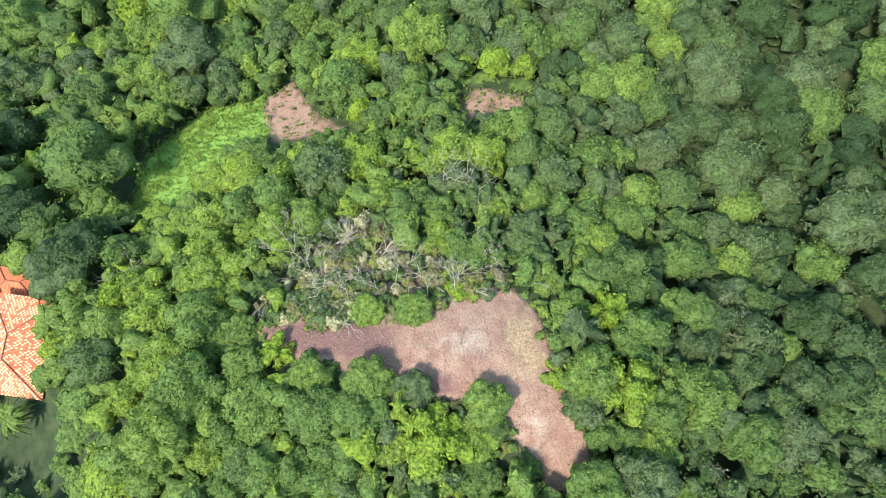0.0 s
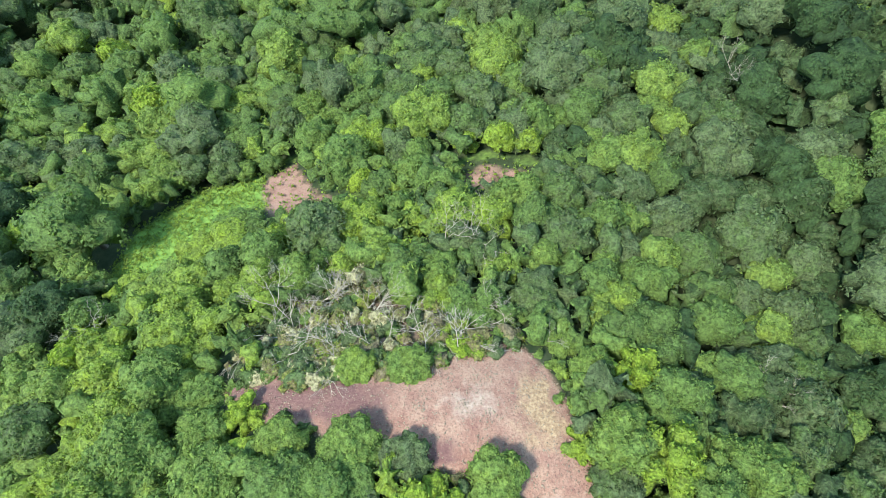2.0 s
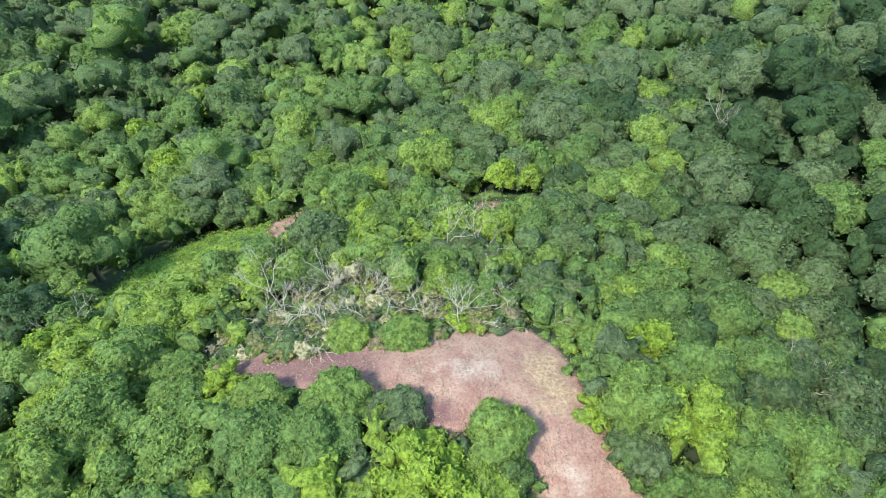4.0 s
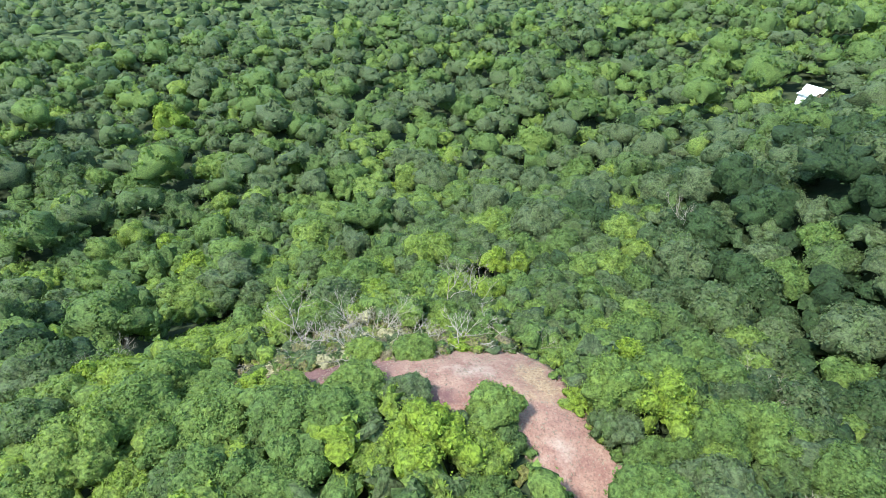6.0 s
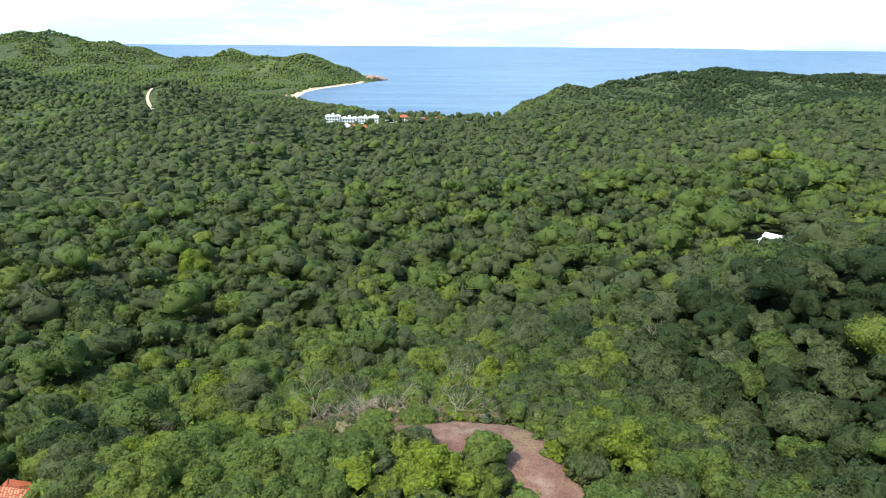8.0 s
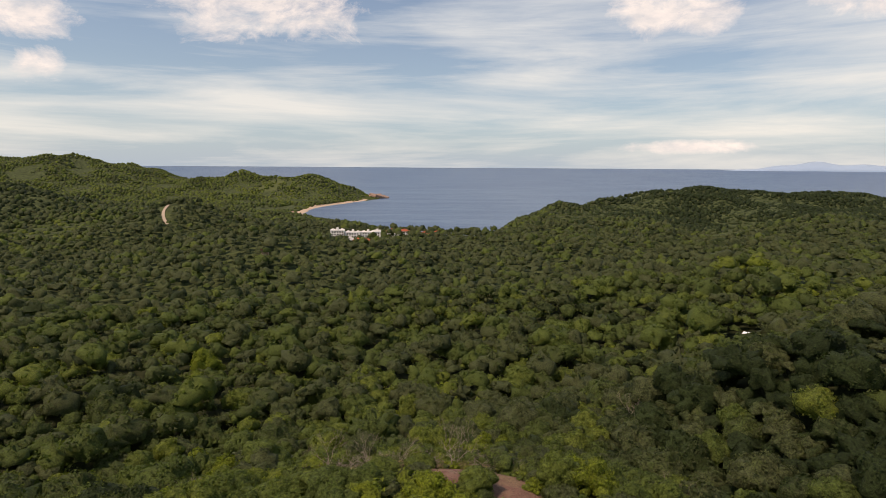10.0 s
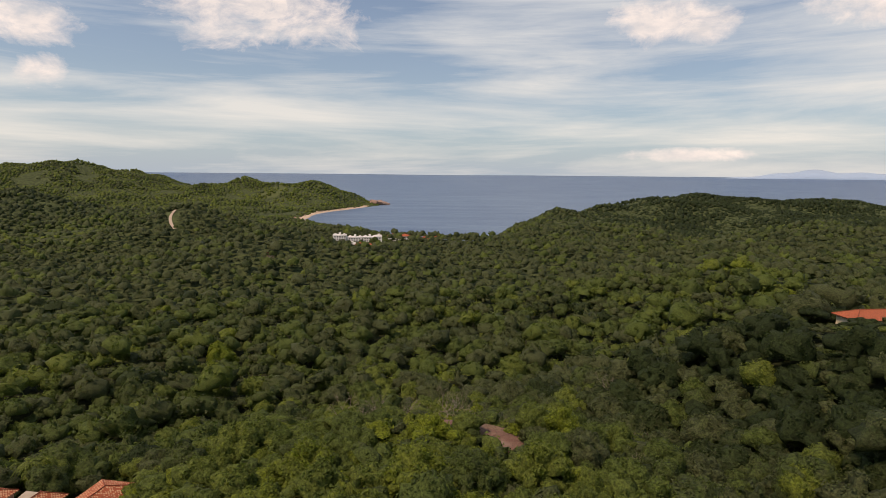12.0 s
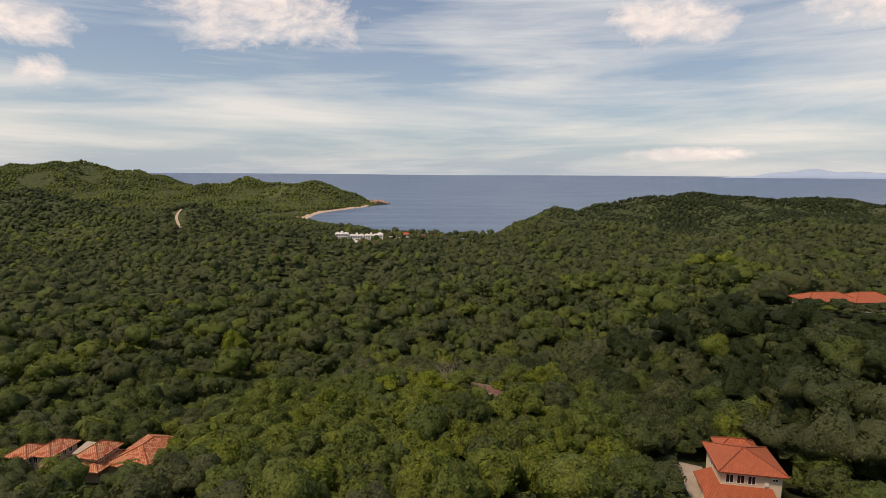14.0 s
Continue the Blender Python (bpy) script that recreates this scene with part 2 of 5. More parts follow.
BARE_UPPER = [(-34.4, -12.9), (-26.6, -7.6), (-21.4, -15.8), (-13.2, -21.4), (-28.5, -22.0)]
BARE_LOWER = [(1.5, -15.1), (6.2, -13.3), (14.1, -16.0), (11.0, -20.6), (2.3, -20.1)]
BRUSH = [(-24.3, -44.7), (-17.9, -40.1), (-13.4, -37.8), (-6.9, -39.8), (0.6, -42.5), (7.1, -44.2), (7.6, -46.4), (-0.3, -47.7), (-10.8, -49.5), (-20.1, -50.0)]


def inside_by(outline, x, y):
    """Signed distance to a closed outline: above nought inside."""
    x, y = np.asarray(x, float), np.asarray(y, float)
    best, within = np.full(x.shape, 1e9), np.zeros(x.shape, bool)
    for (ax, ay), (bx, by) in zip(outline, outline[1:] + outline[:1]):
        dx, dy = bx - ax, by - ay
        s = np.clip(((x - ax) * dx + (y - ay) * dy) / (dx * dx + dy * dy), 0, 1)
        best = np.minimum(best, np.hypot(x - ax - s * dx, y - ay - s * dy))
        if ay != by:
            cross = (ay > y) != (by > y)
            within ^= cross & (x < (bx - ax) * (y - ay) / (by - ay) + ax)
    return np.where(within, best, -best)


def soft_step(v, lo, hi):
    s = np.clip((v - lo) / (hi - lo), 0, 1)
    return s * s * (3 - 2 * s)


def land(x, y):
    """Height of the ground over the sea."""
    x, y = np.asarray(x, float), np.asarray(y, float)
    z = np.full(x.shape, 4.0)
    for cx, cy, sx, sy, up in RIDGE_HILLS + VALLEY_HILLS + OUTER_HILLS:
        z = z + up * np.exp(-(((x - cx) / sx) ** 2 + ((y - cy) / sy) ** 2) / 2)
    far = soft_step(np.hypot(x, y + 50), 150, 900)
    z = z + far * (5.5 * np.sin(x / 61 + 1.7 * np.sin(y / 83)) * np.sin(y / 72 + 0.6) + 3.6 * np.sin(x / 27 + y / 41) * np.sin(y / 33 - x / 57))
    z = z + far * soft_step(z, 20, 90) * 13 * np.sin(x / 33 + 1.2 * np.sin(y / 61) + y / 90) * (0.6 + 0.4 * np.sin(y / 130 + x / 70))
    gully = np.abs(np.sin(x / 58 + 1.1 * np.sin(y / 97) + 0.7 * np.sin((x + y) / 43)))
    z = z + soft_step(np.hypot(x, y + 50), 700, 1300) * soft_step(z, 18, 90) * 9 * (0.55 - gully)
    z = np.maximum(z, 1.5)
    sea = inside_by(SHORE, x, y)
    return np.where(sea > 0, -np.minimum(sea * 0.12, 9.0) - 0.3, np.minimum(z, 0.5 + 0.055 * -sea + z * soft_step(-sea, 5, 110)))


def open_slope(x, y):
    """Share of grass, in uneven strips, on the half-open hillsides beyond the valley."""
    x, y = np.asarray(x, float), np.asarray(y, float)
    zone = np.zeros(x.shape)
    for cx, cy, rx, ry, much in ((-1100, 1600, 520, 420, 0.42), (-480, 1560, 190, 190, 0.62), (420, 700, 160, 110, 0.6), (205, 255, 70, 55, 0.5), (760, 820, 240, 120, 0.5)):
        zone = np.maximum(zone, much * np.exp(-((x - cx) / rx) ** 2 - ((y - cy) / ry) ** 2))
    strip = 0.5 + 0.3 * np.sin(x / 23 + 2.1 * np.sin(y / 41)) * np.sin(y / 37 + x / 71) + 0.25 * np.sin(x / 9 + y / 14) * np.sin(y / 11 - x / 17)
    return soft_step(zone * 0.9 + strip - 0.5, 0.45, 0.75)


def mesh_from(name, verts, faces, sizes, mat, smooth=False, layers=None):
    """A mesh from arrays of corners, of face corners in a row, and of corners a face."""
    me = bpy.data.meshes.new(name)
    me.vertices.add(len(verts))
    me.vertices.foreach_set("co", np.asarray(verts, np.float32).ravel())
    me.loops.add(len(faces))
    me.loops.foreach_set("vertex_index", np.asarray(faces, np.int32))
    me.polygons.add(len(sizes))
    sizes = np.asarray(sizes, np.int32)
    me.polygons.foreach_set("loop_start", np.concatenate([[0], np.cumsum(sizes)[:-1]]).astype(np.int32))
    me.polygons.foreach_set("use_smooth", np.full(len(sizes), smooth))
    for key, values in (layers or {}).items():
        a = me.attributes.new(key, "FLOAT", "POINT")
        a.data.foreach_set("value", np.asarray(values, np.float32))
    me.update(calc_edges=True)
    me.materials.append(mat)
    return me


def grid_faces(nx, ny):
    i = np.arange(nx * ny).reshape(ny, nx)
    return np.stack([i[:-1, :-1], i[:-1, 1:], i[1:, 1:], i[1:, :-1]], -1).reshape(-1)


def build_ground_sheet():
    n = 261
    u = np.linspace(-1, 1, n)
    spread = 30.0 * np.sinh(u * math.asinh(4940 / 30.0))
    gx, gy = np.meshgrid(spread, spread - 45)
    gz = land(gx, gy)
    near = soft_step(-np.hypot(gx, gy + 45), -120, -60)
    gz = gz + near * 0.12 * np.sin(gx * 1.3 + np.sin(gy)) * np.sin(gy * 1.1)
    c = inside_by(CLEARING, gx, gy)
    sea = inside_by(SHORE, gx, gy)
    layers = {
        "earth": np.maximum.reduce([0.9 * np.exp(-((gx + 216) / 9) ** 2 - ((gy - 236) / 6) ** 2), 0.8 * np.exp(-((gx + 236) / 10) ** 2 - ((gy - 224) / 4) ** 2),
                                    soft_step(c, -1.6, 1.0), 0.66 * soft_step(inside_by(BARE_UPPER, gx, gy), -1.5, 1.5), 0.60 * soft_step(inside_by(BARE_LOWER, gx, gy), -1, 1.5),
                                    0.5 * soft_step(inside_by(BRUSH, gx, gy), -2, 1)]),
        # darker soil over the clearing's west and south edge and on the bare patches
        "dark_soil": np.maximum(0.85 * np.exp(-((gx + 3) / 5) ** 2 - ((gy + 58.8) / 2.4) ** 2), 0.62 * soft_step(-gx, 1, 9)) * soft_step(c, -1, 0.5) + 0.34 * soft_step(inside_by(BARE_UPPER, gx, gy), -1, 1) + 0.34 * soft_step(inside_by(BARE_LOWER, gx, gy), -1, 1),
        "straw": 0.72 * soft_step(c, -0.5, 1.0) * np.exp(-((gx - 9.5) / 4.2) ** 2 - ((gy + 53.5) / 6.0) ** 2),
        "dust": 0.48 * np.exp(-((gx - 9.5) / 3.6) ** 2 - ((gy + 64) / 4.0) ** 2) + 0.58 * np.exp(-((gx - 2) / 5.0) ** 2 - ((gy + 53.5) / 3.0) ** 2),
        "grass": np.maximum(np.maximum(soft_step(inside_by(MEADOW, gx, gy), -1.5, 1.0), np.zeros(gx.shape)), 0.46 * soft_step(np.maximum(inside_by(BARE_LOWER, gx, gy), inside_by(BARE_UPPER, gx, gy)), -5, -2.0) * (1 - soft_step(np.maximum(inside_by(BARE_LOWER, gx, gy), inside_by(BARE_UPPER, gx, gy)), -1.0, 1.6))),
        "pasture": np.maximum(open_slope(gx, gy), np.exp(-((gx + 185) / 18) ** 2 - ((gy - 92) / 9) ** 2)),
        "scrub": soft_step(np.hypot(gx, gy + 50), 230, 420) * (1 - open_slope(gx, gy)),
        "sand": soft_step(-np.abs(sea + 9), -16, -9) * ((gx < -230) & (gy > 980) & (gx > -420)),
    }
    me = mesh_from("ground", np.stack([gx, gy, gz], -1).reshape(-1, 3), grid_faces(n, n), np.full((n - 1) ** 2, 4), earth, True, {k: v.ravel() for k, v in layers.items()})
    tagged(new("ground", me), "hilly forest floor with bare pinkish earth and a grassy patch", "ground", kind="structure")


def build_sea():
    rings = np.concatenate([[600], np.geomspace(640, 4940, 60)])
    angles = np.linspace(radians(-20), radians(200), 161)
    r, a = np.meshgrid(rings, angles)
    z = 94.0 * np.clip((r - 2500) / 2440, 0, 1) ** 1.6
    me = mesh_from("sea", np.stack([r * np.cos(a), r * np.sin(a), z], -1).reshape(-1, 3), grid_faces(len(rings), len(angles)), np.full(60 * 160, 4), sea_water, True)
    tagged(new("water", me), "calm blue ocean bay reaching the horizon", "sea", kind="structure")


build_ground_sheet()
build_sea()


# ---- trees ----
def part(name, bm, mat, parent, label=""):
    me = bpy.data.meshes.new(name)
    bm.to_mesh(me)
    bm.free()
    me.materials.append(mat)
    ob = new(name, me)
    ob.parent = parent
    return tagged(ob, label)


def ball(detail):
    bm = bmesh.new()
    bmesh.ops.create_icosphere(bm, subdivisions=detail, radius=1)
    v, f = np.array([q.co for q in bm.verts]), np.array([[q.index for q in face.verts] for face in bm.faces])
    bm.free()
    return v, f


BALLS = {k: ball(k) for k in (1, 2, 3, 4)}


def crown_shape(seed, lobes, leaves, leaf, flat=0.8, detail=3, loose=0.0, under=-0.35, blade=3, core=0.55):
    """A crown of radius one round the origin: billowing lobes that meet in creases, under a coat of leaf sprays.
    loose: how far the lobes stand apart; blade: corners of a leaf; core: least radius of the leafy mass."""
    rng = np.random.default_rng(seed)
    turn = rng.uniform(0, 6.28) + np.arange(lobes) * 2.39996 + rng.normal(0, 0.25, lobes)
    lift = np.clip(np.linspace(0.97, -0.30, lobes) + rng.normal(0, 0.12, lobes), -0.45, 1)
    out = np.sqrt(1 - np.clip(lift, -1, 1) ** 2)
    reach = rng.uniform(0.50, 0.72, lobes) * (1 + 0.30 * loose)
    centre = np.stack([np.cos(turn) * out * reach, np.sin(turn) * out * reach, lift * reach * flat], -1)
    centre = centre * (rng.uniform(0.80, 1.20), rng.uniform(0.80, 1.20), 1) + np.append(rng.normal(0, 0.06, 2), 0)
    size = rng.uniform(0.22, 0.48, lobes) * (12 / max(lobes, 5)) ** 0.28 * (1 - 0.28 * loose)

    def surface(way):
        """How far the lobes reach along each way from the middle, and the slope there."""
        along = way @ centre.T
        inside = size ** 2 - (centre ** 2).sum(1) + along ** 2
        far = np.where((inside > 0) & (along > 0), along + np.sqrt(np.maximum(inside, 0)), 0)
        best = far.argmax(1)
        far = far.max(1)
        least = core / np.sqrt(way[:, 0] ** 2 + way[:, 1] ** 2 + (way[:, 2] / flat) ** 2)
        spot = way * np.maximum(far, least)[:, None]
        slope = np.where((far > least)[:, None], (spot - centre[best]) / size[best, None], way)
        return spot, slope / np.linalg.norm(slope, axis=1, keepdims=True)

    bv, bf = BALLS[detail]
    bf = bf[bv[bf].mean(1)[:, 2] > under]
    used, bf = np.unique(bf, return_inverse=True)
    bf = bf.reshape(-1, 3)
    body = surface(bv[used] / np.linalg.norm(bv[used], axis=1, keepdims=True))[0]
    body *= 1 - 0.03 + rng.normal(0, (0.0, 0.05, 0.085, 0.070, 0.055)[detail], (len(body), 1))
    if not leaves:
        return body, bf.ravel(), np.full(len(bf), 3)
    # sprays of leaves over the lobes, each spray standing a little out
    sprays = max(3, leaves // 7)
    heart = rng.normal(0, 1, (sprays, 3)) + (0, 0, 0.45)
    heart /= np.linalg.norm(heart, axis=1, keepdims=True)
    heart[:, 2] = np.where(heart[:, 2] < under, -heart[:, 2], heart[:, 2])
    pick = rng.integers(0, sprays, leaves)
    wide = 0.55 / math.sqrt(sprays) + 0.05
    off = rng.normal(0, wide, (leaves, 3))
    way = heart[pick] + off
    way /= np.linalg.norm(way, axis=1, keepdims=True)
    spot, slope = surface(way)
    proud = rng.uniform(-0.01, 0.085 + 0.06 * loose, sprays)[pick] + rng.uniform(-0.02, 0.03, leaves) - 0.25 * (off ** 2).sum(1) / wide
    spot = spot + slope * proud[:, None]
    normal = slope * 0.7 + off / wide * 0.38 + rng.normal(0, 0.36, (leaves, 3)) + (0, 0, 0.2)
    normal /= np.linalg.norm(normal, axis=1, keepdims=True)
    side = np.cross(normal, rng.normal(0, 1, (leaves, 3)))
    side /= np.linalg.norm(side, axis=1, keepdims=True)
    ahead = np.cross(normal, side)
    a = leaf * rng.uniform(0.55, 1.4, (leaves, 1))
    w = a * rng.uniform(0.5, 0.85, (leaves, 1))
    if blade == 4:
        quad = np.stack([spot - side * a, spot + ahead * w - normal * a * 0.2, spot + side * a, spot - ahead * w - normal * a * 0.2], 1)
    else:
        quad = np.stack([spot - side * a - ahead * w * 0.6, spot + side * a - ahead * w * 0.6, spot + ahead * w * 1.5 - normal * a * 0.15], 1)
    verts = np.concatenate([body, quad.reshape(-1, 3)])
    faces = np.concatenate([bf.ravel(), np.arange(blade * leaves) + len(body)])
    return verts, faces, np.concatenate([np.full(len(bf), 3), np.full(leaves, blade)])


def limb(points, radii, sides=5):
    """A tapered tube along points: corners and faces."""
    points, rings = np.asarray(points, float), []
    for k, (p, r) in enumerate(zip(points, radii)):
        d = points[min(k + 1, len(points) - 1)] - points[max(k - 1, 0)]
        d /= np.linalg.norm(d) + 1e-9
        s = np.cross(d, (0.31, 0.94, 0.11))
        s /= np.linalg.norm(s)
        q = np.cross(d, s)
        a = np.linspace(0, 2 * np.pi, sides, endpoint=False)[:, None]
        rings.append(p + r * (np.cos(a) * s + np.sin(a) * q))
    v = np.concatenate(rings)
    f = []
    for k in range(len(points) - 1):
        for j in range(sides):
            f.append((k * sides + j, k * sides + (j + 1) % sides, (k + 1) * sides + (j + 1) % sides, (k + 1) * sides + j))
    return v, np.array(f)


def limbs_joined(pieces):
    verts, faces, at = [], [], 0
    for v, f in pieces:
        verts.append(v)
        faces.append(f + at)
        at += len(v)
    f = np.concatenate(faces)
    return np.concatenate(verts), f.ravel(), np.full(len(f), 4)


def trunk_shape(seed, height):
    """A trunk of the given height (crown radius one) that forks into limbs."""
    rng = np.random.default_rng(seed)
    fork = np.array([rng.normal(0, 0.06), rng.normal(0, 0.06), height * 0.62])
    pieces = [limb([(0, 0, -0.25), (0.02, 0, height * 0.3), fork], (0.085, 0.07, 0.055), 6)]
    for k in range(4):
        a = k * 1.57 + rng.uniform(-0.4, 0.4)
        tip = np.array([math.cos(a) * 0.5, math.sin(a) * 0.5, height + rng.uniform(-0.05, 0.25)])
        pieces.append(limb([fork, (fork + tip) / 2 + rng.normal(0, 0.05, 3), tip], (0.042, 0.03, 0.012), 4))
    return limbs_joined(pieces)


TRUNK_UP = 0.95
# kinds of crown: rounded and dense, spreading, loose, small-leaved, large-leaved
NEAR_KINDS = [crown_shape(11, 15, 1100, 0.050, 0.85, 3, 0.1), crown_shape(12, 20, 1100, 0.048, 0.66, 3, 0.2), crown_shape(13, 13, 1100, 0.052, 1.0, 3, 0.0),
              crown_shape(14, 24, 1200, 0.046, 0.82, 3, 0.3), crown_shape(15, 14, 900, 0.070, 0.9, 3, 0.7, core=0.42), crown_shape(16, 18, 1100, 0.050, 0.62, 3, 0.4)]
FINE_KINDS = [crown_shape(61, 20, 2600, 0.036, 0.82, 4, 0.15), crown_shape(62, 26, 2600, 0.035, 0.68, 4, 0.25), crown_shape(63, 16, 2600, 0.036, 1.0, 4, 0.05),
              crown_shape(64, 30, 2800, 0.033, 0.80, 4, 0.35), crown_shape(65, 18, 2000, 0.052, 0.9, 4, 0.8, core=0.40), crown_shape(66, 24, 2600, 0.035, 0.62, 4, 0.45)]
BUSH_KINDS = [crown_shape(71 + k, 8, 300, 0.080, (0.8, 0.65, 0.9, 0.7, 0.8, 0.6)[k], 2, 0.6, core=0.40) for k in range(6)]
HALF_KINDS = [crown_shape(21 + k, 16 + k, 420, 0.064, (0.80, 0.62, 0.95, 0.55, 0.72, 0.85)[k], 3, (0.2, 0.4, 0.2, 0.5, 0.3, 0.8)[k], core=0.5) for k in range(6)]
SLOPE_KINDS = [crown_shape(25 + k, 15 + k, 860, 0.047, (0.80, 0.62, 0.95, 0.55, 0.72, 0.85)[k], 3, (0.2, 0.5, 0.3, 0.6, 0.4, 0.9)[k], core=0.45) for k in range(6)]
MID_KINDS = [crown_shape(31 + k, 12 + k % 5, 195, 0.09, (0.85, 0.62, 0.78, 0.55)[k % 4], 2, (0.2, 0.4, 0.7)[k % 3], -0.2, core=0.48) for k in range(9)]
FAR_KINDS = [crown_shape(41 + k, 7 + k % 3, 34, 0.15, (0.85, 0.7, 0.6)[k % 3], 2, 0.4, -0.1, core=0.45) for k in range(8)]
FILL_KINDS = [crown_shape(91 + k, 7 + k, 76, 0.125, (0.8, 0.6, 0.7, 0.9)[k], 2, 0.6, -0.1, core=0.4) for k in range(4)]
HORIZON_KINDS = [crown_shape(51 + k, 4, 6, 0.24, 0.7, 1, 0.2, -0.5) for k in range(6)]
near_meshes, trunk_meshes = {}, {}
TONES = {"dark": 0.10, "grey": 0.33, "green": 0.54, "light": 0.68, "lime": 0.85, "olive": 0.72, "bright": 0.93, "dry": 0.99}


def near_mesh(kind, tone, fine):
    key = (kind, round(tone * 24), fine)
    if key not in near_meshes:
        v, f, s = (NEAR_KINDS, FINE_KINDS, BUSH_KINDS)[fine][kind]
        near_meshes[key] = mesh_from("crown", v, f, s, foliage, True, {"tone": np.full(len(v), tone)})
    return near_meshes[key]


def flatness(x, y):
    """Bushes at the clearing's edge are low and flat; growth round the houses is kept down."""
    f = 0.68 + 0.32 * np.maximum.reduce([soft_step(-inside_by(CLEARING, x, y), 1.5, 13), soft_step(-np.asarray(y, float), 68, 71), soft_step(np.asarray(x, float), 12.5, 16)])
    for cx, cy, reach, least in LOW_GROWTH:
        f = np.minimum(f, least + (1 - least) * soft_step(np.hypot(x - cx, y - cy), reach * 0.7, reach))
    return f


# growth kept low: centre, reach, share of the usual height
LOW_GROWTH = [(-62, -62, 17, 0.45), (-74, -66, 7, 0.6), (-51, -79, 13, 0.42), (-45, -89, 11, 0.5), (-47, -70, 9, 0.45), (107, -20, 26, 0.34), (124, -14, 24, 0.36), (44, -100, 12, 0.55), (34, -90, 9, 0.42), (36, -97, 11, 0.42), (-58, -64, 13, 0.32), (-66, -65, 12, 0.35), (128, 97, 13, 0.5), (122, 82, 10, 0.7), (-39, -31, 9, 0.45), (-33, -24, 7, 0.5), (-45, -36, 6, 0.5)]


def plant_tree(x, y, r, tone, kind, label, tall=1.0, category="tree", group="trees round the clearing"):
    tree = new("tree" if category == "tree" else "bush")
    up = TRUNK_UP * tall
    tree.matrix_world = pose(x, y, float(land(x, y)) - 0.05, 0, 0, (x * 71 + y * 37) % 360) @ Matrix.Diagonal((r, r, r * flatness(x, y), 1))
    if round(up, 2) not in trunk_meshes:
        trunk_meshes[round(up, 2)] = mesh_from("trunk", *trunk_shape(5, up), bark, True)
    trunk = new("trunk", trunk_meshes[round(up, 2)])
    crown = new("crown", near_mesh(kind, tone, 2 if r < 1.75 else 1 if (-20 if y < -52 else -13) < float(inside_by(CLEARING, x, y)) and x > -40 else 0))
    crown.location = (0, 0, up + 0.1)
    for ob in (trunk, crown):
        ob.parent = tree
    return tagged(tree, label, category, group)


DARK = [(-53.3, -39.5, 4.8), (49.1, -60.0, 4.3), (47.6, -51.6, 4.4), (-66.5, -33.2, 5.3), (-74.3, -18.6, 5.8),
        (49.4, -20.0, 4.8), (57.0, -47.0, 4.1)]
GREY = [(-45.8, -55.2, 4.0), (-4.5, -58.6, 2.5), (-17.4, -29.6, 5.0), (15.0, -31.4, 3.8), (15.6, -61.5, 2.2), (-39.7, -6.3, 3.5), (28.1, -8.2, 3.8), (35.3, -58.9, 3.2),
        (-44.3, -9.7, 3.9), (39.9, -62.4, 3.2), (9.9, -40.8, 3.2), (2.5, -31.9, 2.7), (17.9, 2.5, 6.2), (24.5, -1.0, 4.2), (54.4, -38.7, 5.7), (40.6, -30.2, 5.5), (40.7, -15.0, 5.3)]
GREEN = [(-55.9, -24.8, 7.6), (-10.6, -60.7, 3.6), (-15.5, -60.7, 3.7), (-15.8, -13.1, 4.8), (-4.3, -13.0, 3.4), (22.0, -53.6, 3.7), (24.0, -62.4, 3.3), (15.6, -70.0, 3.8),
         (34.4, -65.5, 4.0), (30.7, -43.8, 3.7), (30.9, -51.2, 3.6), (-35.4, -42.5, 3.1), (-32.5, -24.2, 3.9), (2.6, -42.3, 3.1), (-28.6, -34.9, 3.9), (2.6, -68.6, 3.0),
         (-14.1, -66.8, 3.6), (-47.6, -60.6, 4.3), (-19.8, -67.7, 3.7)]
LIGHT = [(-31.5, -51.8, 4.8), (-30.8, -58.7, 4.9), (-25.0, -56.5, 3.4), (-22.6, -60.5, 4.4), (-9.6, -57.6, 3.1), (-16.1, -57.4, 2.8), (26.8, -34.8, 4.2),
         (-56.9, -4.4, 4.2), (23.7, -16.1, 3.7), (-39.2, -34.5, 3.7), (-44.9, -39.8, 3.2), (-18.2, -37.4, 3.4), (-1.5, -37.3, 2.9), (-8.4, -34.3, 3.0), (24.1, -27.5, 3.6),
         (-4.3, -49.6, 2.5), (-11.7, -25.0, 2.9), (42.0, -36.0, 3.6)]
LIME = [(-45.0, -47.2, 3.5), (8.7, -11.0, 3.1), (12.5, -11.8, 2.7), (-7.2, -17.7, 2.1), (19.7, -59.0, 3.5), (12.6, -57.5, 2.0), (-21.0, -54.4, 2.1),
        (0.6, -47.6, 1.7), (3.4, -10.4, 2.3), (-12.9, -17.3, 2.6), (-56.8, -53.9, 2.7), (18.8, -50.9, 2.9)]
OLIVE = [(-4.2, -5.8, 5.4), (-49.2, -8.8, 4.0), (-34.1, -62.5, 4.6), (14.6, -49.8, 2.8), (-9.8, -49.6, 2.3), (19.8, -41.4, 2.9), (35.1, -9.4, 3.8), (11.6, -46.2, 2.5), (38.6, -44.5, 3.5)]
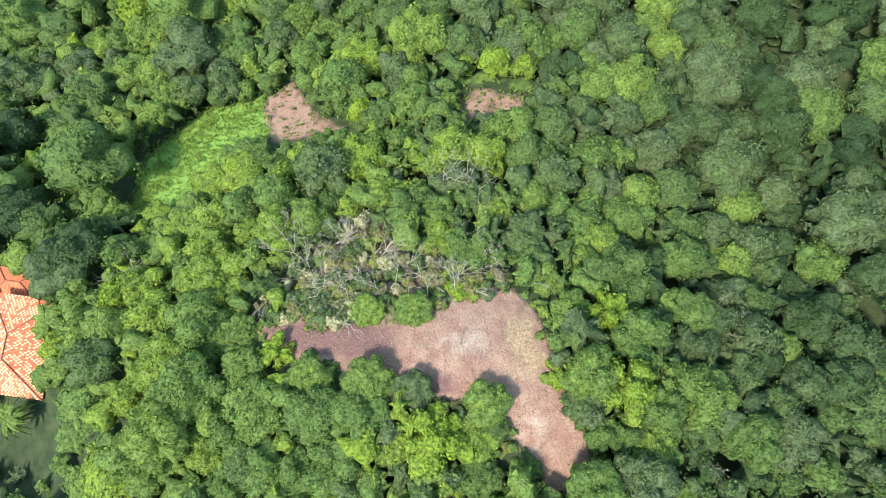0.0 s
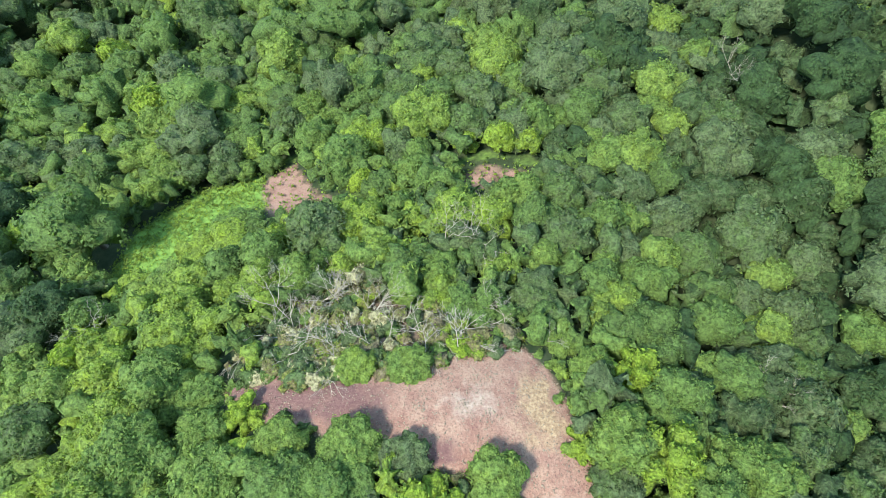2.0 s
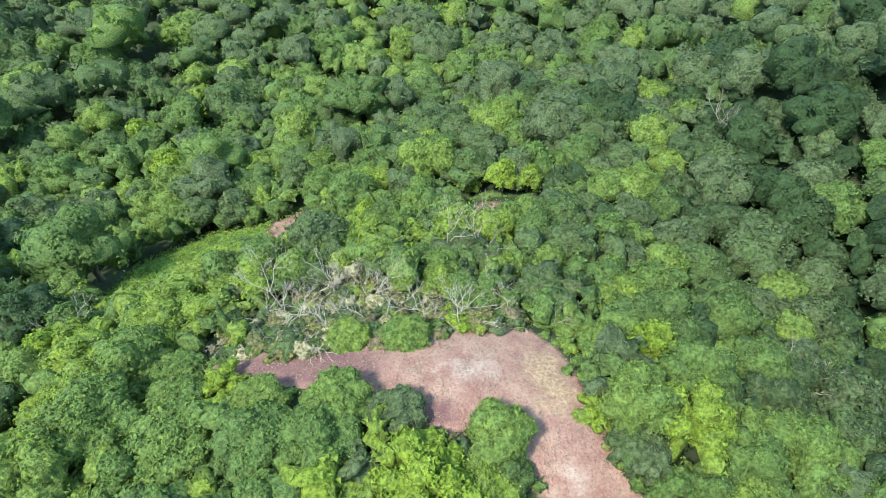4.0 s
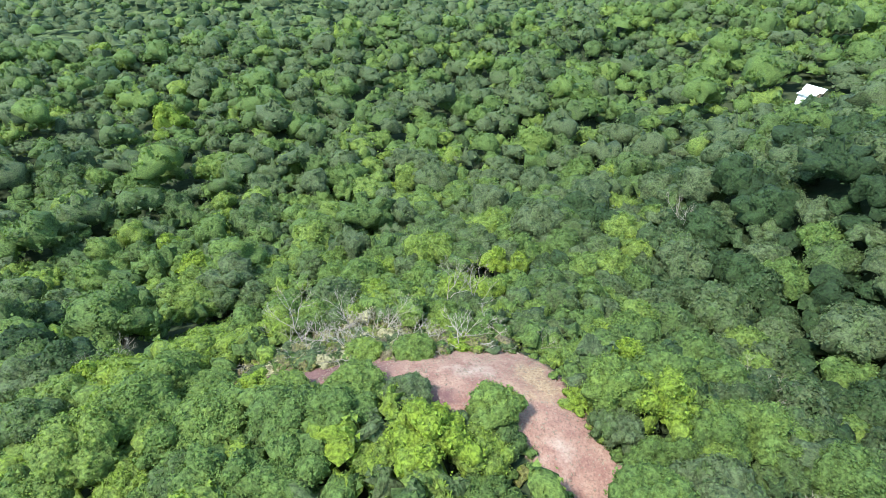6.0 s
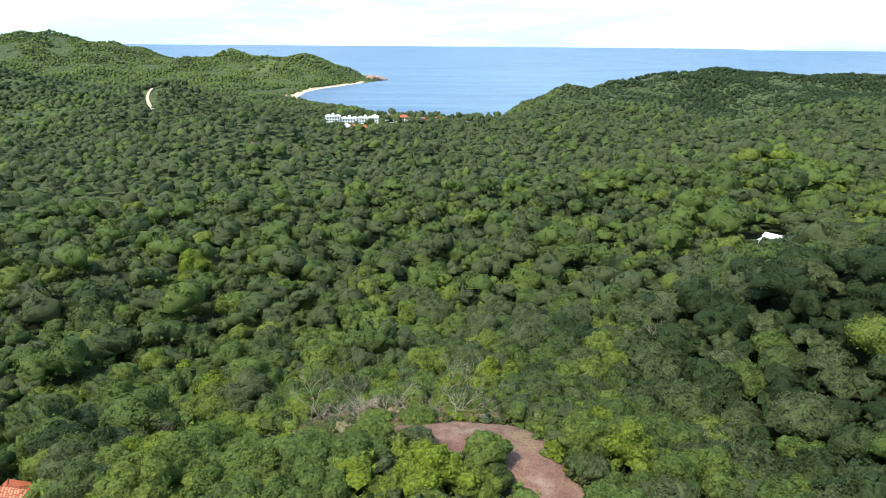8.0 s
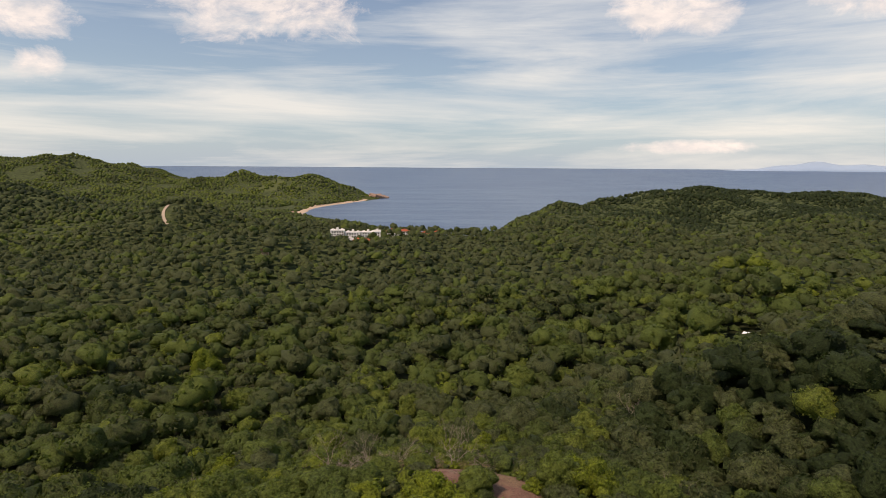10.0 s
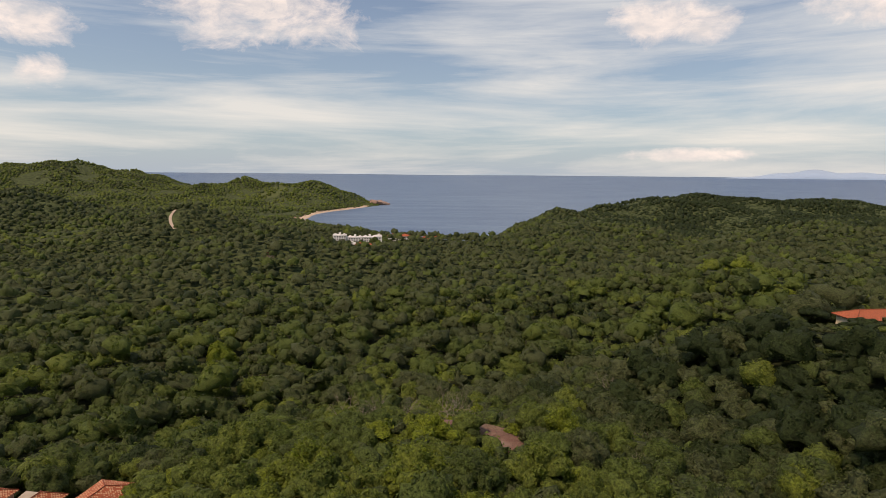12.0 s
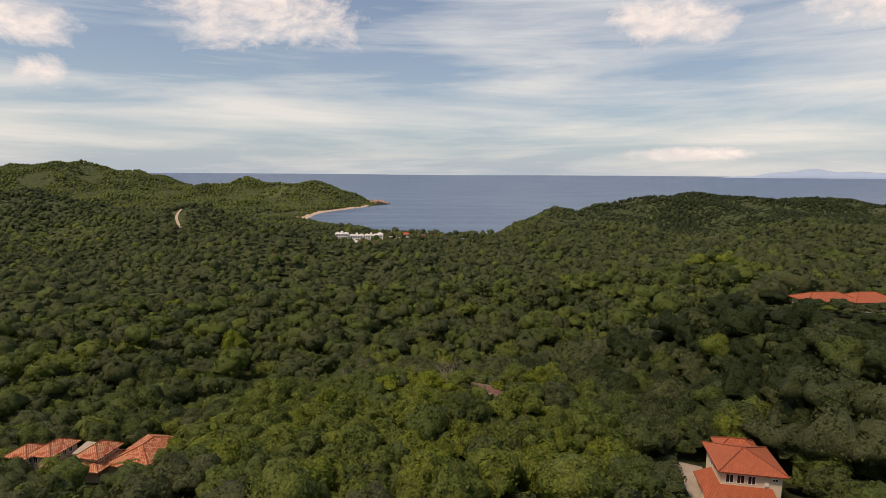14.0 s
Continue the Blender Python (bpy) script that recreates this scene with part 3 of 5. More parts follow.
# trees further down the slopes and in the valley that stand out by size or colour
FURTHER = {
            "light": [(34.2, -1, 4.6), (-78, 71, 7), (-53.5, 75.9, 5.3), (-24.2, 73.8, 5.5), (-13.3, 67.4, 6), (-36.3, 91.6, 5.2), (-24.5, 96.2, 5.3), (-111.2, 63.4, 6.1), (30.5, 88.9, 8.5), (54.5, 128.7, 6.1), (38.9, 17.3, 4.6), (42.6, 5.4, 4), (-51, -4.9, 4.8), (-55.2, 3.7, 5.2), (27.8, -15.9, 4.3), (22.6, -11.5, 2.6)],
            "olive": [(8.9, 19.3, 4.4), (16.9, -42.7, 2.4), (-33.4, 21.3, 6.6), (-48.4, -11.6, 4.2), (9.4, 8.7, 5.3)],
            "grey": [(66, -26, 4.2), (64.5, -31.5, 3.8), (41.6, -11.3, 4.8), (53, -17.1, 4.8), (14.4, -60.9, 2.1), (-54.6, 36.6, 6.9), (-120.1, 61, 8.5), (-82.1, 50.4, 6.1), (-44.6, 65.3, 5), (49, 21.4, 5.9), (85.4, 87.8, 4.6), (60.8, -21.6, 4.5), (-81.3, -4.8, 5.2), (-68, -2.4, 4.5), (-77.6, -5.1, 4.5), (-38.5, -8.5, 3.7), (6, -0.6, 4.5)],
            "green": [(54.5, -21.5, 4.5), (17, -64, 2.1), (20, -64.4, 2.5), (21.4, -43.7, 2.8), (-95.8, 60.4, 7.7), (5.6, 125.1, 6.8), (41.4, 67.9, 6.5), (61.6, -16.6, 4.3), (13.6, 115.9, 6.6), (-61.8, 2.8, 3.9), (-23.3, -5.2, 3.9), (17.9, -6.9, 2.9)],
            "lime": [(-106.8, 108.7, 7.1), (-58.4, 8.7, 5.7), (-74.8, 28.7, 4.8)],
            "dark": [(60, 32.4, 5.9)]}
WORDS = {"dark": "tall tree with dense dark green foliage on the slope", "grey": "tree with dull grey-green foliage on the hillside",
         "green": "leafy mid-green tree in the hillside forest", "light": "spreading light green tree beside the earth clearing",
         "lime": "bright lime-green tree with loose foliage", "olive": "olive-green tree with yellowish leaf tips"}
planted = []


def stature(x, y, usual):
    """Trees are low round the clearing, taller further down the slopes."""
    edge = float(inside_by(CLEARING, x, y))
    if -20 < x < -2 and -62.5 < y < -56:
        usual *= 1.6
    return round(usual * float(0.40 + 0.60 * max(soft_step(-edge, 3, 16), 0.9 * soft_step(-y, 68, 71), 0.8 * soft_step(x, 12.5, 16))), 1)


def plant_named_trees():
    rng = random.Random(7)
    for word, rows in (("dark", DARK), ("grey", GREY), ("green", GREEN), ("light", LIGHT), ("lime", LIME), ("olive", OLIVE)):
        for x, y, r in rows:
            small = r < 2.6
            kind = {"lime": 4, "grey": 3, "dark": rng.choice((0, 3, 2))}.get(word, rng.choice((0, 1, 2, 5, 3)))
            plant_tree(x, y, r, min(1, TONES[word] + rng.uniform(-0.05, 0.05)), kind, WORDS[word], stature(x, y, 0.75 if small else 1.0))
            planted.append((x, y, r))
    for word, rows in FURTHER.items():
        for x, y, r in rows:
            kind = {"lime": 4, "grey": 3}.get(word, rng.choice((0, 1, 2, 5, 3)))
            plant_tree(x, y, r, TONES[word] + rng.uniform(-0.05, 0.05), kind, WORDS[word].replace("beside the earth clearing", "on the forest slope"), stature(x, y, 0.95), group="trees on the slopes")
            planted.append((x, y, r))
    # the dense round bush that juts into the clearing, the lime tree beside it, and trees before the villa
    plant_tree(4.0, -60.2, 3.1, 0.72, 2, "dense rounded light green bush jutting into the clearing", 0.45)
    plant_tree(-2.2, -64.0, 3.9, 0.86, 4, "lime-green tree with large loose leaf tufts", 0.6)
    for x, y, r in ((-84.2, -63.0, 3.3), (-88.8, -62.4, 3.4), (-79.6, -64.5, 2.8)):
        plant_tree(x, y, r, 0.5, 0, "leafy green tree in front of the tiled villa", 1.0)
    for x, y, r, tone, kind, tall, words in ((31.5, -90.5, 5.4, 0.33, 3, 0.9, "broad dull green tree shading the concrete forecourt"), (31.0, -98.6, 3.8, 0.45, 1, 0.7, "leafy tree before the cream house"),
                                             (32.0, -82.0, 5.2, 0.36, 3, 0.9, "broad dull green tree behind the concrete forecourt"), (57.0, -92.5, 5.2, 0.36, 5, 0.8, "broad spreading tree beside the cream house"), (60.5, -84.0, 4.8, 0.56, 1, 0.9, "spreading green tree beside the cream house"),
                                             (-84.6, -63.6, 2.4, 0.5, 0, 0.8, "leafy green tree in front of the tiled villa"), (-75.5, -63.8, 2.6, 0.42, 2, 0.8, "leafy green tree in front of the tiled villa")):
        plant_tree(x, y, r, tone, kind, words, tall, group="trees by the houses")
        planted.append((x, y, r))
    planted.extend(((3.4, -60.4, 3.1), (-2.2, -64.0, 3.9), (-84.2, -63.0, 3.3), (-88.8, -62.4, 3.4)))


plant_named_trees()
# open lots that carry no forest: centre, half sizes, turn
LOTS = [(-82.7, -46.5, 2.0, 3.0, 0), (45.8, -88.5, 8.4, 9.6, -11), (40.5, -85.0, 3.0, 7.0, -11), (-65.5, -51.5, 5.4, 9.6, -9), (-72.0, -57.5, 4.4, 5.0, -9), (-63, -65, 8.5, 5.0, -9), (-81.6, -55.2, 3.4, 4.4, -9), (-86.4, -57.0, 3.2, 3.6, -9), (-76.5, -52.0, 3.4, 3.0, -9),
        (120.5, -2.0, 14.5, 6.0, 4), (131.5, 105.0, 9.5, 7.5, 40), (124.0, 94.0, 8.0, 6.0, 40), (-216, 236, 9, 6, 0), (-236, 224, 9, 4, 0), (-98, 632, 58, 9, 4), (-98, 560, 24, 20, 0), (-98, 606, 50, 14, 4), (-15, 640, 17, 9, 0), (-163, 378, 2, 1.5, 0),
        (-359, 597, 4.5, 30, 28), (-185, 92, 16, 7, 20)]


def free_lot(x, y, extra=0.0):
    """How far inside any of the open places (0: none) a point lies; these carry no forest."""
    worst = np.maximum.reduce([inside_by(o, x, y) for o in (CLEARING, MEADOW, BARE_UPPER, BARE_LOWER)])
    for cx, cy, rx, ry, turn in LOTS:
        c, s = math.cos(radians(turn)), math.sin(radians(turn))
        u, v = (x - cx) * c + (y - cy) * s, (y - cy) * c - (x - cx) * s
        worst = np.maximum(worst, np.minimum(rx - np.abs(u), ry - np.abs(v)))
    return worst


def forest_spots(cell, seed, lo, hi, behind=False):
    """Jittered places for trees between two distances from the clearing, ahead along the flight or behind it."""
    rng = np.random.default_rng(seed)
    n = int(2 * hi / cell) + 2
    gx, gy = np.meshgrid((np.arange(n) - n / 2) * cell, (np.arange(n) - n / 2) * cell - 50)
    gx = gx + (np.arange(n) % 2)[:, None] * cell / 2 + rng.uniform(-0.46, 0.46, gx.shape) * cell
    gy = gy + rng.uniform(-0.46, 0.46, gy.shape) * cell
    x, y = gx.ravel(), gy.ravel()
    d = np.hypot(x, y + 50)
    ahead = (np.abs(x) < 0.84 * (y + 190) + 22) & (y > -180)
    keep = (d >= lo) & (d < hi) & (ahead != behind)
    x, y = x[keep], y[keep]
    keep = (land(x, y) > 1.2) & (free_lot(x, y) < -0.8) & (open_slope(x, y) < rng.uniform(0.35, 1.1, len(x)))
    return x[keep], y[keep], rng


def stand_height(x, y):
    """Taller and lower stands of the valley forest, in metres over the usual."""
    far = soft_step(np.hypot(x, y + 50), 110, 190)
    return far * (2.2 * np.sin(x / 19 + 1.6 * np.sin(y / 27)) * np.sin(y / 23 + 0.8 * np.sin(x / 31)) + 1.6 * np.sin(x / 43 - y / 61) - 0.6)


def stamped(name, kinds, x, y, r, tone, rng, label, lift=0.8, squash=1.0, near=True):
    """One mesh of many crowns, each turned, sized and toned on its own."""
    z = land(x, y) + stand_height(x, y)
    which = rng.integers(0, len(kinds), len(x))
    verts, faces, sizes, tones, at = [], [], [], [], 0
    for k, (v, f, s) in enumerate(kinds):
        i = np.nonzero(which == k)[0]
        if not len(i):
            continue
        a = rng.uniform(0, 2 * np.pi, len(i))
        c, sn = np.cos(a)[:, None], np.sin(a)[:, None]
        tall = rng.uniform(0.85, 1.2, len(i))[:, None] * squash
        low = flatness(x[i], y[i]) if near else np.ones(len(i))
        wide = (r[i] * low ** 0.45)[:, None]
        up = (rng.uniform(-0.15, 0.60, len(i)) * r[i] if lift > 0.5 else np.zeros(len(i))) * low
        px = (v[:, 0] * c - v[:, 1] * sn) * wide + x[i, None]
        py = (v[:, 0] * sn + v[:, 1] * c) * wide + y[i, None]
        pz = v[:, 2] * r[i, None] * tall * low[:, None] + (z[i] + (lift * r[i] + 0.9) * low + up)[:, None]
        verts.append(np.stack([px, py, pz], -1).reshape(-1, 3))
        faces.append((f[None] + (np.arange(len(i)) * len(v))[:, None] + at).ravel())
        sizes.append(np.tile(s, len(i)))
        tones.append(np.repeat(tone[i], len(v)))
        at += len(i) * len(v)
    me = mesh_from(name, np.concatenate(verts), np.concatenate(faces), np.concatenate(sizes), foliage, True, {"tone": np.concatenate(tones)})
    return tagged(new(name, me), label, "forest", kind="stuff")


def forest_tones(x, y, rng):
    """Species in drifts: mostly mid greens, some dark, grey, light or yellowish, with hillside shade and sun painted
    in.
    """
    drift = 0.12 * np.sin(x / 31 + 2 * np.sin(y / 47)) * np.sin(y / 38) + 0.07 * np.sin(x / 13 + 1.5 * np.sin(y / 17)) * np.sin(y / 15)
    t = 0.46 + drift + rng.normal(0, 0.13, len(x))
    odd = rng.uniform(0, 1, len(x))
    t = np.where(odd < 0.06, 0.72 + rng.uniform(-0.05, 0.07, len(x)), t)
    t = np.where((odd > 0.07) & (odd < 0.24), 0.30, t)
    # zones shift the tone: cloud shade, sun and haze painted in, some lighter growth
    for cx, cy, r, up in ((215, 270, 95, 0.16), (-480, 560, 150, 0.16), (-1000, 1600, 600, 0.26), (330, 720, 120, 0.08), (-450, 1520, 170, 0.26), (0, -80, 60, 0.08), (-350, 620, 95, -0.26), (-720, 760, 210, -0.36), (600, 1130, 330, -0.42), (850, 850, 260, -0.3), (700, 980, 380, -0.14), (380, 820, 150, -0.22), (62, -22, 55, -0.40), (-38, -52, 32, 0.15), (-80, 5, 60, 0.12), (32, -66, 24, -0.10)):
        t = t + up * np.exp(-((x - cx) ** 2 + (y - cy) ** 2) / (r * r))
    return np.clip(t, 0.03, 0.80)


def valley_sizes(n, rng, lo, hi):
    return lo + (hi - lo) * rng.beta(0.9, 2.9, n)


stands = []


def apart(x, y, share, among=planted):
    """Whether spots keep clear of the crowns that stand already."""
    spots = np.array(among)
    clear = np.full(len(x), 1e9)
    for k in range(0, len(spots), 200):
        few = spots[k:k + 200]
        clear = np.minimum(clear, np.min(np.hypot(x[:, None] - few[:, 0], y[:, None] - few[:, 1]) - share * few[:, 2], axis=1))
    return clear > 0.3


def understorey(cell, seed, lo, hi, kinds, small, large, among, label):
    """Younger trees and shrubs that fill the gaps between the crowns."""
    x, y, rng = forest_spots(cell, seed, lo, hi)
    keep = apart(x, y, 0.62, among) & (inside_by(BRUSH, x, y) < 0)
    x, y = x[keep], y[keep]
    r = np.minimum(rng.uniform(small, large, len(x)), 0.9 - free_lot(x, y))
    stamped("understorey", kinds, x, y, r, forest_tones(x, y, rng) + 0.03, rng, label, 0.6)


def grow_forest():
    # close to the clearing: single trees between the named ones, then the rest in one piece
    x, y, rng = forest_spots(5.3, 3, 0, 60)
    r = rng.uniform(2.6, 4.4, len(x))
    r = np.minimum(r, 1.0 - free_lot(x, y) * 0.9)
    keep = apart(x, y, 0.72) & (inside_by(BRUSH, x, y) < 0) & (r > 1.7)
    x, y, r = x[keep], y[keep], r[keep]
    stands.extend(zip(x, y, r))
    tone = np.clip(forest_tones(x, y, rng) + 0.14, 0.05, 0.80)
    order = np.argsort(np.hypot(x, y + 48))
    single = order[:215]
    for i in single:
        word = "dark" if tone[i] < 0.25 else "grey" if tone[i] < 0.38 else "green" if tone[i] < 0.55 else "light" if tone[i] < 0.75 else "lime"
        plant_tree(float(x[i]), float(y[i]), float(r[i]), float(min(1, tone[i])), int(rng.integers(0, 6)), WORDS[word], stature(x[i], y[i], 0.85))
    rest = order[215:]
    if len(rest):
        stamped("near_forest", NEAR_KINDS, x[rest], y[rest], r[rest], tone[rest], rng, "dense tropical forest canopy of mixed greens", 0.85)
    understorey(2.7, 9, 0, 61, FILL_KINDS, 1.6, 2.8, planted + stands, "young trees and shrubs between the larger crowns")
    x, y, rng = forest_spots(2.7, 19, 0, 34)
    keep = (inside_by(CLEARING, x, y) > -14) & (inside_by(BRUSH, x, y) < 0)
    x, y = x[keep], y[keep]
    stamped("shrub_layer", BUSH_KINDS, x, y, rng.uniform(0.7, 1.3, len(x)), np.clip(forest_tones(x, y, rng) + 0.08, 0, 0.8), rng, "low leafy shrubs under the trees", 0.3)
    x, y, rng = forest_spots(6.0, 4, 56.5, 130)
    keep = apart(x, y, 0.75)
    x, y = x[keep], y[keep]
    size, tone, close = valley_sizes(len(x), rng, 2.6, 7.6), np.minimum(forest_tones(x, y, rng), 0.82), ((y < -62) & (np.abs(x) < 80)) | (np.hypot(x, y + 50) < 84)
    grown = list(zip(x, y, size))
    odd = rng.uniform(0, 1, len(x))
    tone = np.where(odd < 0.03, 0.74, np.where(odd > 0.86, 0.31, tone))
    stamped("slope_forest", HALF_KINDS, x[~close], y[~close], size[~close], tone[~close], rng, "dense green forest canopy on the slopes")
    stamped("ridge_forest", SLOPE_KINDS, x[close], y[close], size[close], tone[close], rng, "dense green forest canopy along the ridge")
    understorey(3.4, 10, 60, 130, FILL_KINDS, 2.0, 3.4, planted + stands + grown, "young trees between the larger crowns on the slopes")
    x, y, rng = forest_spots(7.6, 5, 126, 320)
    keep = apart(x, y, 0.75)
    x, y = x[keep], y[keep]
    size = valley_sizes(len(x), rng, 2.8, 10.0)
    understorey(6.5, 12, 129, 318, FAR_KINDS, 2.8, 4.2, planted + list(zip(x, y, size)), "smaller trees between the crowns of the valley")
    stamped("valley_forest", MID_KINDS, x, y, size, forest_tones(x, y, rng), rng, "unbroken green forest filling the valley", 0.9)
    x, y, rng = forest_spots(8.0, 16, 30, 260, True)
    stamped("back_forest", FAR_KINDS, x, y, valley_sizes(len(x), rng, 3.6, 8.4), forest_tones(x, y, rng), rng, "green forest behind the ridge", 0.7)
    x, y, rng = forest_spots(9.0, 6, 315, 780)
    # tone lowered for missing shade between crowns, part greyed for haze, as leaf colour
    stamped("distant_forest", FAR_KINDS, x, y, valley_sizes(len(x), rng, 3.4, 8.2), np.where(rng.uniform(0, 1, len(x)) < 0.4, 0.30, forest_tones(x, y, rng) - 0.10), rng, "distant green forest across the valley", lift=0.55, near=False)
    x, y, rng = forest_spots(9.6, 8, 775, 2600)
    keep = (land(x, y) > 1.5) & (np.abs(x) < 0.80 * (y + 190) + 10) & (y < 2100)
    x, y = x[keep], y[keep]
    # dry: headland crowns whose paler, greyer tones paint sunlit haze into the leaves
    dry = rng.uniform(0, 1, len(x)) < 0.8 * np.exp(-((x + 1000) / 750) ** 2 - ((y - 1600) / 520) ** 2)
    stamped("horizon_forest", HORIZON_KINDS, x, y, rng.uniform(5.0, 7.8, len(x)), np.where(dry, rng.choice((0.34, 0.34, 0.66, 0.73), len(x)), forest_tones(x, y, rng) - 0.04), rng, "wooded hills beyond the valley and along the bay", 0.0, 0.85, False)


grow_forest()


# ---- buildings ----
def build_tiles(pale, base, light):
    """Clay tiles in courses; pale: the share of lime-washed tiles, set in a staggered pattern."""
    def build(t, p):
        uv = t.nodes.new("ShaderNodeUVMap").outputs[0]
        b = t.nodes.new("ShaderNodeTexBrick")
        b.offset = 0.5
        for k, v in (("Scale", 1.0), ("Mortar Size", 0.012), ("Brick Width", 0.21), ("Row Height", 0.40), ("Bias", -0.3)):
            b.inputs[k].default_value = v
        b.inputs["Color1"].default_value, b.inputs["Color2"].default_value = base + (1,), tuple(c * 1.3 for c in base) + (1,)
        b.inputs["Mortar"].default_value = tuple(c * 0.45 for c in base) + (1,)
        t.links.new(uv, b.inputs["Vector"])
        place = world_place(t)
        snap = t.nodes.new("ShaderNodeVectorMath")
        snap.operation = "FLOOR"
        t.links.new(mapped(t, uv, (3.9, 3.3, 1)), snap.inputs[0])
        c = t.nodes.new("ShaderNodeTexWhiteNoise")
        c.noise_dimensions = "2D"
        t.links.new(snap.outputs[0], c.inputs["Vector"])
        k = t.nodes.new("ShaderNodeTexChecker")
        k.inputs["Scale"].default_value = 1.0
        t.links.new(mapped(t, uv, (3.9, 3.3, 1)), k.inputs["Vector"])
        washed = maths(t, "MULTIPLY", k.outputs["Fac"], ramp(t, c.outputs["Value"], [(0.98 - pale, 0.0), (1.0 - pale, 0.9)]))
        tile = mixed(t, washed if pale > 0 else 0.0, b.outputs["Color"], light)
        worn = mixed(t, ramp(t, noisy(t, place, 0.9, 6, 0.65), [(0.35, 0.0), (0.7, 0.5)]), tile, tuple(c * 0.62 for c in base))
        put(t, p, "Base Color", worn)
        w = t.nodes.new("ShaderNodeTexWave")
        w.wave_profile, w.bands_direction = "SIN", "X"
        w.inputs["Scale"].default_value = 0.314 / 0.21
        t.links.new(uv, w.inputs["Vector"])
        bumped(t, p, maths(t, "ADD", w.outputs["Fac"], maths(t, "MULTIPLY", b.outputs["Fac"], -0.5)), 0.8, 0.06)
    return build


clay_tiles = material("clay_tiles", build_tiles(0.0, (0.42, 0.105, 0.045), (0.56, 0.20, 0.10)), 0.75)
mottled_tiles = material("mottled_tiles", build_tiles(0.66, (0.43, 0.096, 0.038), (0.70, 0.43, 0.25)), 0.75)
white_sheet = plain("white_sheet", (0.74, 0.76, 0.78), (0.84, 0.85, 0.86), 2.0, 0.45, 0.05)
stucco = plain("stucco", (0.60, 0.52, 0.36), (0.70, 0.62, 0.46), 1.6, 0.9, 0.1)
pink_stucco = plain("pink_stucco", (0.52, 0.34, 0.25), (0.62, 0.43, 0.33), 1.6, 0.9, 0.1)
white_stucco = plain("white_stucco", (0.70, 0.69, 0.66), (0.82, 0.81, 0.78), 0.8, 0.9, 0.1)
concrete = plain("concrete", (0.30, 0.26, 0.20), (0.40, 0.35, 0.28), 0.8, 0.9, 0.15)
timber = plain("timber", (0.075, 0.045, 0.028), (0.15, 0.09, 0.055), 4, 0.7, 0.2)
dark_glass = plain("dark_glass", (0.012, 0.014, 0.016), (0.022, 0.025, 0.028), 1, 0.12, 0.0)
stone = plain("stone", (0.24, 0.15, 0.11), (0.38, 0.26, 0.20), 0.05, 0.95, 0.4)
road_dirt = plain("road_dirt", (0.33, 0.26, 0.20), (0.45, 0.37, 0.29), 0.6, 0.95, 0.1)


def box(bm, x0, y0, z0, x1, y1, z1, bevel=0.0):
    r = bmesh.ops.create_cube(bm, size=1, matrix=Matrix.Translation(((x0 + x1) / 2, (y0 + y1) / 2, (z0 + z1) / 2)) @ Matrix.Diagonal((x1 - x0, y1 - y0, z1 - z0, 1)))
    if bevel:
        edges = list({e for v in r["verts"] for e in v.link_edges})
        bmesh.ops.bevel(bm, geom=edges, offset=bevel, segments=1, affect="EDGES")


def solid(*corners, bevel=0.0):
    bm = bmesh.new()
    box(bm, *corners, bevel=bevel)
    return bm


